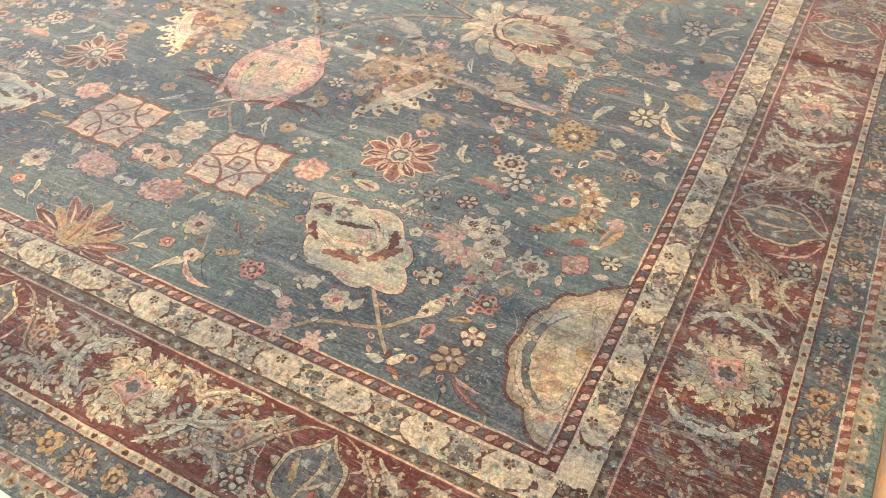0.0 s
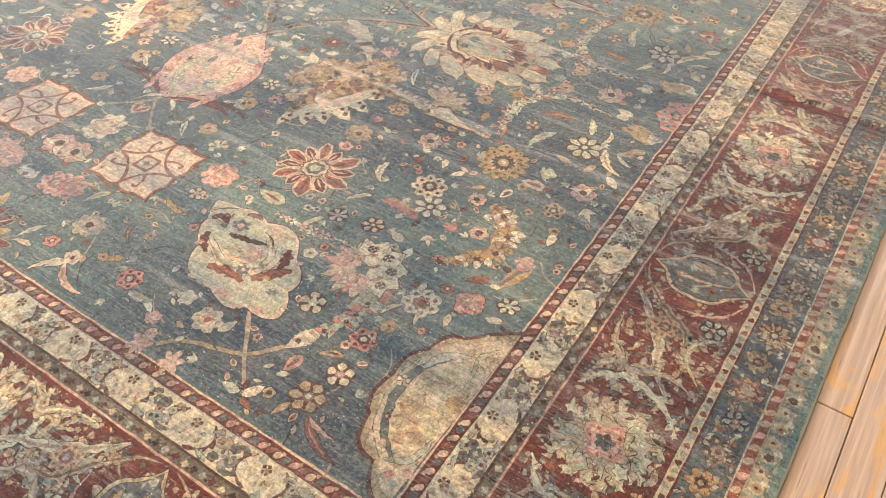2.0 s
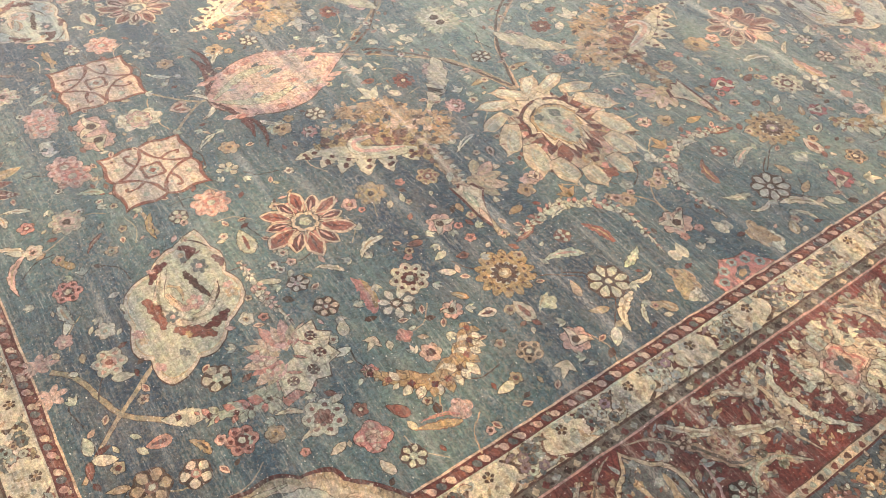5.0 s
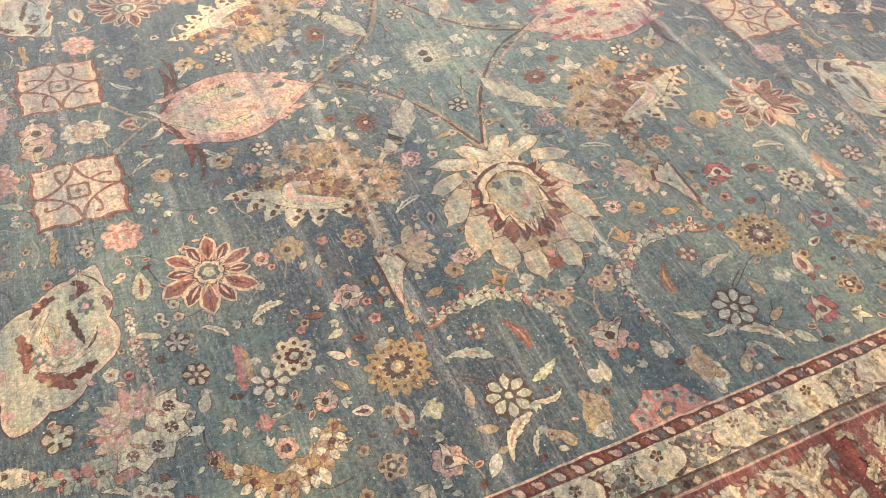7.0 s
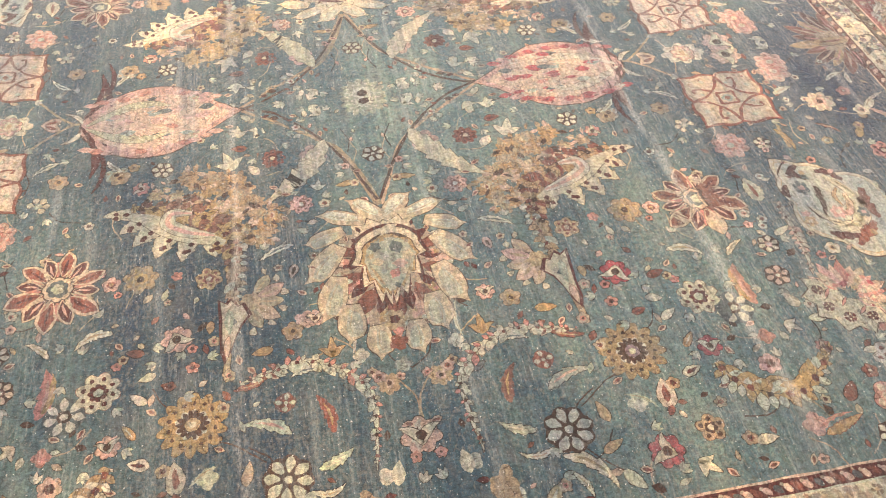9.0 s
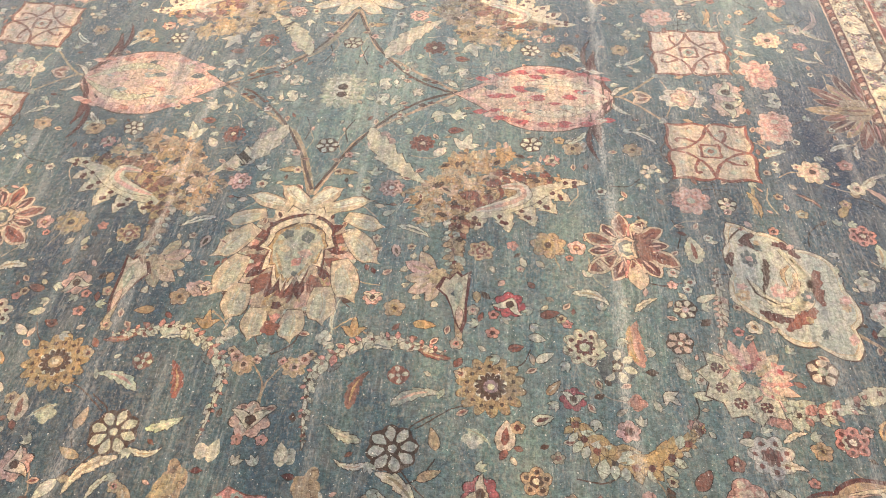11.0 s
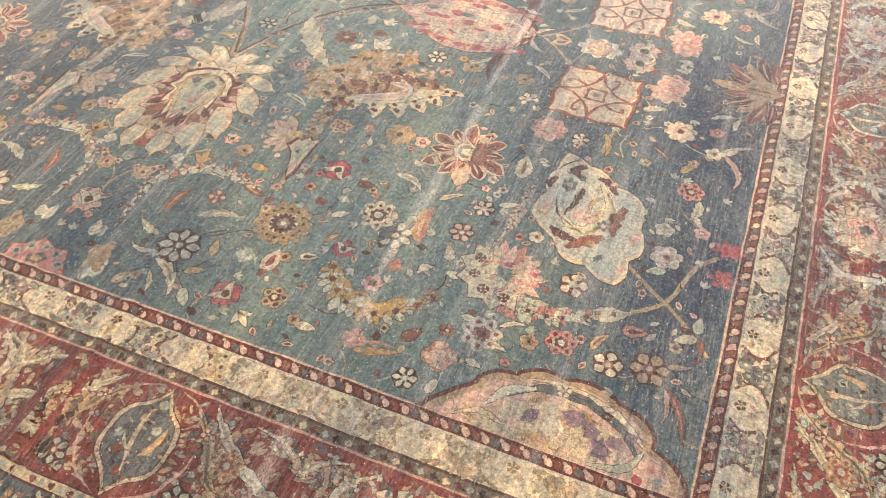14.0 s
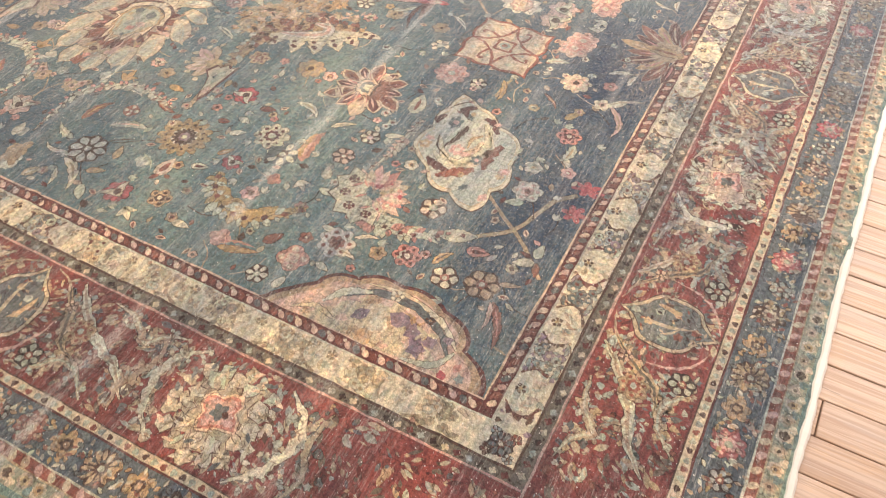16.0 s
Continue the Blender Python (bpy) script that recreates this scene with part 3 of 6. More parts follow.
def daisy_shapes(u, v, r, n=8, dye="ivory", rim="brown", eye="brown", rot=0.2, heart="ivory", fat=1.0, arc=2 * math.pi, level=0.0):
    out = []
    if rim and arc > 6 and r > 0.02:
        out.append(("fan", ring(u, v, r * 1.0, n, 0.12, rot), rim, level - 0.1))
    for k in range(n):
        a = rot + arc * k / (n if arc > 6 else max(1, n - 1))
        c, s = math.cos(a), math.sin(a)
        wide = fat * 1.5 * math.pi / n * min(1.0, arc / 6.28 + 0.3)
        out += leaf_shapes(u + 0.24 * r * c, v + 0.24 * r * s, u + 0.94 * r * c, v + 0.94 * r * s, 0.86 * wide, dye, 0, rim, None, 0, level + 0.02 * k, full=1.35)
    out.append(("fan", ring(u, v, r * 0.33, 6, 0.15), eye, level + 1.0))
    out.append(("fan", ring(u, v, r * 0.17, 5, 0.1), heart, level + 1.4))
    return out


def daisy(u, v, r, *a, at=ALL, **k):
    lay("flower", daisy_shapes(u, v, r, *a, **k), at)


def blossom(u, v, r, dye="pink", cup="cream", turn=0.0, at=ALL, heart="brown"):
    """A lily seen from the side: a frilled fan over two pale cup leaves."""
    c, s = math.cos(turn), math.sin(turn)
    shapes = [("fan", ring(u, v, r * 0.95, 7, 0.22, turn), "ink", 0), ("fan", ring(u, v, r * 0.9, 7, 0.22, turn), dye, 0.4)]
    for k in (0.75, -0.75):
        a = turn + math.pi + k
        shapes += leaf_shapes(u - 0.5 * r * c, v - 0.5 * r * s, u + 1.0 * r * math.cos(turn + k * 1.5), v + 1.0 * r * math.sin(turn + k * 1.5), 0.36, cup, 0.2 * (1 if k < 0 else -1), "ink", None, 0, 0.8)
    shapes.append(("fan", ring(u, v, r * 0.26, 5, 0.1), heart, 1.9))
    lay("blossom", shapes, at)


def patch(u, v, r, dye, stretch=1.0, rot=0.0, n=5, deep=0.3, at=ALL, name="faded_flower"):
    lay(name, [("fan", ring(u, v, r, n, deep, rot, stretch), dye, 0)], at)


def lobed(notches, bulges, steps=9):
    """An outline from notch to notch, each stretch swelling outwards by its bulge."""
    out = []
    for (xa, ya), (xb, yb), bulge in zip(notches, notches[1:], bulges):
        for i in range(steps):
            t = i / steps
            k = bulge * 4 * t * (1 - t)
            out.append((xa + (xb - xa) * t + (ya - yb) * k, ya + (yb - ya) * t - (xa - xb) * k))
    return [*out, notches[-1]]


def hood(u0, v0, u1, v1, w, turn, level, pale="cream", shade="sage"):
    """A hooded petal: a pale blade and a shaded one side by side, drawn out to a point that curls aside."""
    a, b = np.array((u0, v0)), np.array((u1, v1))
    d = b - a
    n = np.array((-d[1], d[0])) / max(1e-9, np.hypot(*d))

    def put(t, k):
        return tuple(a + d * t + n * (0.5 * w * k))
    edge = [(-0.12, 0.6), (0.12, 0.86), (0.36, 1.02), (0.56, 1.0), (0.72, 0.78), (0.82, 0.5), (0.92, 0.36), (1.04, 0.34), (0.96, 0.12), (0.88, -0.16), (0.84, -0.46), (0.80, -0.74), (0.62, -0.95), (0.38, -0.95), (0.12, -0.82), (-0.12, -0.6)]
    edge = [(t, k * turn) for t, k in edge]

    def swell(g):
        return [put(0.45, 0)] + [tuple(np.array(put(t, k)) + g * (np.array(put(t, k)) - np.array(put(0.45, 0))) / max(1e-6, np.hypot(*(np.array(put(t, k)) - np.array(put(0.45, 0)))))) for t, k in edge]
    shapes = [("fan", swell(0.0021), "brown", level), ("fan", swell(0.0), pale, level + 0.3)]
    inner = [put(0.42, -0.2 * turn)] + [put(t, k * turn) for t, k in ((0.02, 0.1), (0.3, 0.34), (0.6, 0.42), (0.82, 0.2), (0.80, -0.5), (0.66, -0.7), (0.42, -0.7), (0.15, -0.5))]
    shapes.append(("fan", inner, shade, level + 0.5))
    line = [put(t, k * turn) for t, k in ((0.05, -0.05), (0.3, 0.1), (0.55, 0.12), (0.72, 0.0))]
    shapes.append(("strip", ribbon(curve(line, 4), lambda q, side: 0.0009), "tan", level + 0.7))
    return shapes


def palmette(u, v, at):
    """The great palmette on the axis: hooded petals round a flame-edged heart."""
    r = random.Random(21)
    shapes = [("fan", ring(u, v - 0.03, 0.138, 14, 0.1, 0.2, 1.28), "dove", 0), ("fan", ring(u, v + 0.125, 0.085, 7, 0.15, 0.2, 0.5), "cream", 0.1)]
    for k in range(22):
        t = math.radians(158 + 224 * k / 21)
        c, w = math.cos(t), math.sin(t)
        tone = ("tan", "pink", "dove", "gold", "rose", "straw")[k % 6]
        shapes.append(split("tongue"))
        shapes += blade(u + 0.078 * c, v - 0.01 + 0.10 * w, u + 0.155 * c, v - 0.02 + 0.205 * w, 0.34, tone, 0.2 + 0.01 * k, "brown")
    for k in range(15):
        t = math.radians(140 + 260 * k / 14)
        c, w = math.cos(t), math.sin(t)
        shapes.append(split("tongue"))
        shapes += blade(u + 0.07 * c, v + 0.09 * w, u + (0.120 + 0.028 * (k % 2)) * c + 0.012 * w, v - 0.01 + (0.148 + 0.03 * (k % 2)) * w, 0.44, ("maroon", "brick")[k % 2], 0.5 + 0.01 * k)
    for k in range(30):
        t, q = math.radians(r.uniform(160, 380)), r.uniform(0.8, 1.05)
        shapes.append(split("fleck"))
        shapes += blob(u + 0.125 * q * math.cos(t), v - 0.02 + 0.17 * q * math.sin(t), r.uniform(0.006, 0.012), r.choice(("pink", "sage", "dove", "tan", "maroon", "gold", "rose")), 0.9 + 0.004 * k, None, r)
    petals = ((0.042, -0.188, 0.040, -0.266, 0.062), (0.094, -0.122, 0.100, -0.217, 0.070), (0.120, -0.040, 0.156, -0.151, 0.070), (0.122, 0.056, 0.193, -0.037, 0.068), (0.110, 0.112, 0.195, 0.080, 0.054), (0.055, 0.142, 0.157, 0.180, 0.050), (0.006, 0.146, 0.076, 0.220, 0.056))
    for k, (x0, y0, x1, y1, w) in enumerate(petals):
        for e in (1, -1):
            shapes.append(split("petal"))
            shift = -0.014 * smooth(0.0, -0.25, y1)
            shapes += hood(u + e * x0 + shift, v + y0, u + e * x1 + shift, v + y1, 0.92 * w, e if k < 5 else -e, 1.1 + 0.09 * k + (0.04 if e > 0 else 0), "straw", (0.36, 0.365, 0.285) if k < 5 else "ivory")

    def flame(k, teeth):
        """Half rounds above, a ragged point below; the teeth slant down the sides."""
        pts = [(u, v)]
        n = 60
        for i in range(n):
            t = 2 * math.pi * i / n
            x, y = math.sin(t), math.cos(t)
            low = smooth(0.75, -0.2, y)
            phase = (i % 5) / 5.0 if x > 0 else 1 - (i % 5) / 5.0
            cut = 1 - teeth * low * (1 - phase)
            wide = 0.094 * (1 - 0.5 * max(0.0, -y) ** 1.5)
            pts.append((u - 0.010 * max(0, -y) + k * wide * x * cut, v + 0.004 + (0.106 if y > 0 else 0.148) * k * y * cut))
        return pts
    shapes.append(split("heart"))
    shapes += [("fan", flame(1.08, 0.4), "maroon", 2.0), ("fan", flame(1.0, 0.36), "brown", 2.15), ("fan", flame(0.97, 0.36), "cream", 2.3), ("fan", flame(0.79, 0.24), "brown", 2.45), ("fan", flame(0.765, 0.24), "gold", 2.55)]
    shapes += [("fan", flame(0.66, 0.1), (0.33, 0.325, 0.245), 2.7), ("fan", ring(u, v + 0.098, 0.034, 5, 0.2, 0.4, 0.4), "cream", 2.75)]
    for x, y, q, dye in ((-0.032, 0.048, 0.019, "slate"), (0.018, 0.040, 0.022, "slate"), (0.042, 0.01, 0.022, "straw"), (0.020, -0.012, 0.02, "pink"), (0.004, -0.04, 0.018, "rose"), (0.028, -0.034, 0.014, "cream"), (-0.03, 0.0, 0.014, "straw"), (-0.012, 0.072, 0.012, "gold"), (-0.045, 0.02, 0.010, "tan"), (-0.008, 0.02, 0.011, "ivory"), (-0.02, -0.03, 0.010, "mist"), (0.045, 0.055, 0.010, "dove"), (0.005, -0.075, 0.010, "slate")):
        shapes += blob(u + x, v + y, q, dye, 2.9 + 10 * q, None, r)
    for e in (1, -1):
        shapes += blade(u + 0.01 * e, v + 0.088, u + 0.052 * e, v + 0.062, 0.16, "brown", 3.2)
        shapes += blade(u + 0.05 * e, v - 0.01, u + 0.022 * e, v - 0.075, 0.12, "tan", 3.2)
    shapes += [("fan", ring(u - 0.016, v - 0.17, 0.028, 7, 0.25), "tan", 2.4), ("fan", ring(u - 0.016, v - 0.17, 0.012, 5, 0.25), "maroon", 2.6), ("fan", ring(u - 0.018, v - 0.232, 0.021, 4, 0.3, 0.4), "brick", 2.4)]
    lay("palmette", shapes, at, label="cream woven palmette with a gold flame-edged heart")


def pomegranate(u, v, a, b, at=ALL):
    """A fruit lying along u, pointed at its stem and blunt at its crown: half length a, half width b."""
    def body(k):
        line = [np.array((u + a * k * (-1.06 + 2.06 * t), v)) for t in np.linspace(0, 1, 29)]
        return ribbon(line, lambda s, side: b * k * (min(1.0, (s / 0.42)) ** 1.15 if s < 0.2 else min(1.0, 0.43 + 0.57 * math.sin(math.pi / 2 * min(1.0, (s - 0.2) / 0.32)))) * (1.0 if s < 0.6 else max(0.0, math.cos(math.pi / 2 * (s - 0.6) / 0.42)) ** 0.7))
    shapes = [("strip", body(1.015), "brown", 0), ("strip", body(0.99), "pink", 0.3), ("strip", body(0.86), "peach", 0.6)]
    r = random.Random(3)
    for k in range(26):
        x = -0.8 + 1.6 * (k // 2) / 12
        y = 0.84 * math.cos(1.1 * (x - 0.1)) ** 0.8 * (1 if k % 2 else -1)
        shapes += blade(u + x * a, v + y * b, u + (x + 0.2) * a, v + y * b * 0.95, 0.5, ("crimson", "pink", "crimson", "rose")[k // 2 % 4], 0.7 + 0.004 * k)
    # rows of blotches towards the stem, a plainer crown end
    for k in range(54):
        x, y = r.uniform(-0.75, 0.55), round(r.uniform(-3, 3)) * 0.23 + r.uniform(-0.05, 0.05)
        if abs(y) < 0.78 * math.cos(max(-1.2, x * 1.25 - 0.1)):
            w = r.uniform(-0.4, 0.4)
            shapes += blade(u + x * a, v + y * b, u + x * a + 0.046 * math.cos(w), v + y * b + 0.03 * math.sin(w), r.uniform(0.35, 0.6), r.choice(("crimson", "rose", "mist", "slate", "pink", "crimson", "peach")), 0.75 + 0.004 * k)
    for s in (1, -1):
        # the two toothed cream crescents
        line = curve([(u + 0.92 * a, v + 0.04 * s * b), (u + 0.55 * a, v + 0.36 * s * b), (u + 0.2 * a, v + 0.50 * s * b), (u - 0.12 * a, v + 0.38 * s * b)], 7)
        wide = lambda q, side, s=s: 0.017 * math.sin(math.pi * (0.06 + 0.88 * q)) * (1 - (0.45 * ((6 * q) % 1.0) if side == s else 0.0))  # noqa: E731
        shapes.append(("strip", ribbon(line, lambda q, side, g=wide: g(q, side) + 0.0011), "brown", 1.2))
        shapes.append(("strip", ribbon(line, wide), "cream", 1.4))
        edge = curve([(u + 0.8 * a, v + 0.3 * s * b), (u + 0.35 * a, v + 0.76 * s * b), (u - 0.2 * a, v + 0.80 * s * b)], 6)
        shapes.append(("strip", ribbon(edge, lambda q, side: 0.009 * math.sin(math.pi * (0.05 + 0.9 * q))), "peach", 1.1))
        shapes += daisy_shapes(u - 0.42 * a, v + 0.52 * s * b, 0.018, 5, "cream", None, "tan", 0.3, "rose", 1.1, level=1.3)
        shapes += leaf_shapes(u + 0.98 * a, v + 0.1 * s * b, u + 1.22 * a, v + 0.42 * s * b, 0.2, "ivory", 0.16 * s, "brown", None, 0.0, 0.2)
    lay("pomegranate", shapes, at, label="rose woven pomegranate with cream leaf veins")


def cartouche(u, v, h, w, turn, at=ALL):
    """A lobed sage shield with a cream rim and swirling red fronds in it."""
    half = lobed(((0.0, 1.0), (0.32, 0.74), (0.63, 0.38), (0.76, -0.30), (0.37, -0.71), (0.0, -1.0)), (0.05, 0.16, 0.40, 0.24, 0.13), 10)
    whole = half + [(-x, y) for x, y in half[-2:0:-1]]

    def shield(k):
        return [(0.0, 0.0)] + [(k * w * x, k * h * y) for x, y in whole]
    c, s = math.cos(turn), math.sin(turn)

    def put(pts):
        return [(u + c * x - s * y, v + s * x + c * y) for x, y in pts]

    def spot(x, y):
        return put([(-x * w, y * h)])[0]
    shapes = [("fan", put(shield(1.025)), "brown", 0), ("fan", put(shield(1.005)), "cream", 0.3)]
    shapes += [split("inner_panel"), ("fan", put(shield(0.945)), "tan", 0.6), ("fan", put(shield(0.930)), (0.365, 0.375, 0.295), 0.8)]
    rnd = random.Random(17)
    fronds = (
        (((-0.41, 0.44), (-0.36, 0.0), (0.12, -0.24), (0.44, -0.22), (0.62, -0.04)), 0.15, (0.47, 0.44, 0.345), 0.2, 3),
        (((-0.46, 0.30), (-0.40, -0.06), (0.02, -0.27), (0.42, -0.12), (0.50, 0.22)), 0.13, "cream", 0.25, 4),
        (((-0.30, 0.10), (0.0, -0.10), (0.28, 0.0)), 0.12, "peach", 0.35, 4),
        (((-0.39, 0.54), (-0.54, 0.43), (-0.59, 0.24)), 0.15, "maroon", 0.6, 3),
        (((-0.66, 0.03), (-0.38, -0.14), (-0.25, -0.36)), 0.21, "brick", 0.55, 3),
        (((-0.1, -0.36), (0.24, -0.40), (0.6, -0.44)), 0.19, "brick", 0.55, 4),
        (((0.40, -0.38), (0.61, -0.26), (0.74, -0.14)), 0.17, "maroon", 0.6, 3),
        (((-0.24, 0.74), (-0.02, 0.70), (-0.08, 0.52)), 0.15, "maroon", 0.5, 2),
        (((-0.06, 0.40), (0.10, 0.26), (0.46, 0.02)), 0.11, "brown", 0.7, 6),
        (((-0.30, 0.22), (-0.1, 0.16), (0.0, 0.0)), 0.05, "tan", 0.3, 3),
        (((-0.30, 0.12), (-0.05, -0.05), (0.25, -0.06)), 0.025, "brown", 0.0, 2),
        (((0.5, 0.26), (0.55, 0.05), (0.36, -0.16)), 0.025, "brown", 0.0, 2),
        (((0.36, 0.62), (0.50, 0.55), (0.56, 0.46)), 0.12, "maroon", 0.5, 2),
        (((-0.1, 0.86), (0.1, 0.82), (0.3, 0.74)), 0.03, "brown", 0.3, 2),
    )
    for pts, k, dye, cut, count in fronds:
        shapes.append(split("frond"))
        line = curve([spot(*p) for p in pts], 7)
        wide = lambda q, side, k=k, cut=cut, n=count: 0.72 * w * k * math.sin(math.pi * (0.12 + 0.8 * q)) * (1 - cut * ((n * q + (0.35 if side > 0 else 0)) % 1.0))  # noqa: E731
        if k > 0.04:
            shapes.append(("strip", ribbon(line, lambda q, side, g=wide: g(q, side) + 0.0011), "brown", 1.1))
        shapes.append(("strip", ribbon(line, wide), dye, 1.4))
    blooms = ((0.18, 0.47, 0.19, "slate"), (0.77, 0.10, 0.13, "tan"), (0.68, 0.2, 0.10, "pink"), (0.19, -0.02, 0.17, "pink"), (0.06, -0.1, 0.1, "pink"), (-0.21, -0.80, 0.12, "pink"), (-0.63, -0.4, 0.12, "pink"), (-0.55, -0.48, 0.09, "tan"), (-0.15, -0.2, 0.13, "slate"), (0.15, -0.43, 0.08, "gold"), (0.12, -0.64, 0.11, "slate"), (-0.1, 0.56, 0.1, "slate"), (-0.16, 0.62, 0.07, "tan"), (-0.62, 0.42, 0.08, "pink"), (-0.72, 0.05, 0.07, "mist"), (-0.05, -0.6, 0.1, "ivory"), (0.35, 0.4, 0.08, "ivory"))
    for x, y, r, dye in blooms:
        shapes.append(split("bloom"))
        shapes.append(("fan", ring(*spot(x, y), r * w, rnd.choice((4, 5, 6)), 0.32, x * 9, rnd.uniform(0.6, 1.0)), dye, 1.7))
        if r > 0.12:
            shapes.append(("fan", ring(*spot(x, y), 0.35 * r * w, 4, 0.2, x * 5), "pink" if dye == "slate" else "ivory", 1.9))
    lay("cartouche", shapes, at, label="sage lobed woven cartouche with a cream rim and red fronds")


def quatrefoil(u, v, r, turn, at=ALL):
    """A cream tile of four pointed leaves round a small diamond, parted and edged by rust lines."""
    c, s = math.cos(turn), math.sin(turn)

    def put(x, y):
        return u + r * (c * x - s * y), v + r * (s * x + c * y)
    edge = []
    for a in range(4):
        t = math.pi / 2 * a
        p, q = math.cos(t), math.sin(t)
        side = lobed(((1.10, 0.0), (0.83, 0.24), (0.51, 0.51), (0.24, 0.83), (0.0, 1.10)), (0.07, -0.15, -0.15, 0.07), 5)[:-1]
        edge += [(p * x - q * y, q * x + p * y) for x, y in side]

    def tile(k):
        return [(u, v)] + [put(k * x, k * y) for x, y in edge]
    shapes = [("fan", tile(1.03), "brown", 0), ("fan", tile(1.01), "brick", 0.2), ("fan", tile(0.935), (0.50, 0.405, 0.305), 0.5)]
    for a in range(4):
        t = math.pi / 2 * a
        p, q = math.cos(t), math.sin(t)

        def turned(x, y, p=p, q=q):
            return put(p * x - q * y, q * x + p * y)
        # an arc from notch to notch that bows in towards the diamond, a side of the diamond, and hooked veins in the leaf
        lines = (((0.48, -0.48), (0.36, -0.24), (0.33, 0.0), (0.36, 0.24), (0.48, 0.48)), ((0.24, 0.0), (0.12, 0.12), (0.0, 0.24)), ((0.34, 0.0), (0.52, 0.06), (0.64, 0.18), (0.56, 0.24)))
        for pts in lines:
            shapes.append(split("lattice"))
            shapes.append(("strip", ribbon(curve([turned(*e) for e in pts], 5), lambda w, side: 0.027 * r + 0.0008 * math.sin(9 * w)), "brick", 0.9 + 0.02 * a))
        for x, y, k, dye in ((0.62, -0.16, 0.06, "sage"), (0.78, 0.05, 0.045, "tan"), (0.44, 0.2, 0.04, "mist")):
            shapes.append(split("fleck"))
            shapes.append(("fan", ring(*turned(x, y), k * r, 4, 0.3), dye, 0.8))
    shapes.append(split("heart"))
    shapes.append(("fan", ring(u, v, 0.12 * r, 4, 0.25), "mist", 1.1))
    shapes.append(("fan", ring(u, v, 0.06 * r, 4, 0.2), "brick", 1.3))
    lay("quatrefoil", shapes, at, label="cream woven quatrefoil with a rust lattice")


def chrysanthemum(u, v, r, at=ALL):
    """Maroon petals edged with cream, between longer cream petals, round a sage heart."""
    shapes = [("fan", ring(u, v, r * 0.74, 12, 0.2), "brick", -0.2)]
    for k in range(24):
        a = math.radians(15 * k + 8)
        c, s = math.cos(a), math.sin(a)
        red = k % 2 == 0
        far = r * ((0.94 + 0.14 * ((k // 2) % 2)) if red else 0.80) * (1.12 if s < -0.3 else 1.0)
        shapes.append(split("petal"))
        if red:
            shapes += leaf_shapes(u + 0.3 * r * c, v + 0.3 * r * s, u + far * c, v + far * s, 0.50, "straw", 0.05, "brown", None, 0.0, 0.4 + 0.02 * k, full=1.3)
            shapes += leaf_shapes(u + 0.34 * r * c, v + 0.34 * r * s, u + 0.95 * far * c, v + 0.95 * far * s, 0.44, "brick" if k % 4 else "maroon", 0.05, None, "maroon" if k % 4 else "pink", 0.2, 1.0 + 0.02 * k, 3, full=1.3)
        else:
            shapes += leaf_shapes(u + 0.3 * r * c, v + 0.3 * r * s, u + far * c, v + far * s, 0.3, ("straw", "dove", "rose")[k % 3], 0.05, "brown", "rose" if k % 3 else None, 0.0, 0.02 * k, full=1.3)
    shapes.append(split("heart"))
    shapes += [("fan", ring(u, v, r * 0.37, 8, 0.15), "brown", 2.2), ("fan", ring(u, v, r * 0.34, 8, 0.15), "straw", 2.4), ("fan", ring(u, v, r * 0.25, 7, 0.15), "slate", 2.6), ("fan", ring(u, v, r * 0.15, 5, 0.2), "sage", 2.8)]
    lay("chrysanthemum", shapes, at, label="maroon and cream woven chrysanthemum with a sage heart")


def half_rosette(u, v, r, at=AXIAL):
    """Half of a pink rosette that rises from the end border, with slate spots in its lobes."""
    shapes = []
    for k, dye, level in ((1.02, "brick", 0.0), (0.98, "rose", 0.2)):
        shapes.append(("fan", [(u, v)] + [(u + k * r * (1 - 0.16 * abs(math.sin(3.5 * t))) * math.cos(t), v + 0.86 * k * r * (1 - 0.16 * abs(math.sin(3.5 * t))) * math.sin(t)) for t in np.linspace(0, math.pi, 36)], dye, level))
    for k in range(5):
        t = math.radians(22 + 34 * k)
        shapes.append(("fan", ring(u + 0.70 * r * math.cos(t), v + 0.60 * r * math.sin(t), 0.15 * r, 6, 0.2, t), "mist", 0.6))
        shapes.append(("fan", ring(u + 0.70 * r * math.cos(t), v + 0.60 * r * math.sin(t), 0.07 * r, 5, 0.2, t), "brick", 0.8))
    shapes.append(("fan", ring(u, v + 0.2 * r, 0.3 * r, 5, 0.2, 0.3, 0.6), "slate", 0.6))
    shapes.append(("fan", ring(u, v + 0.2 * r, 0.16 * r, 5, 0.2, 0.3, 0.6), "gold", 0.8))
    lay("half_rosette", shapes, at, label="pink woven half rosette with slate spots")


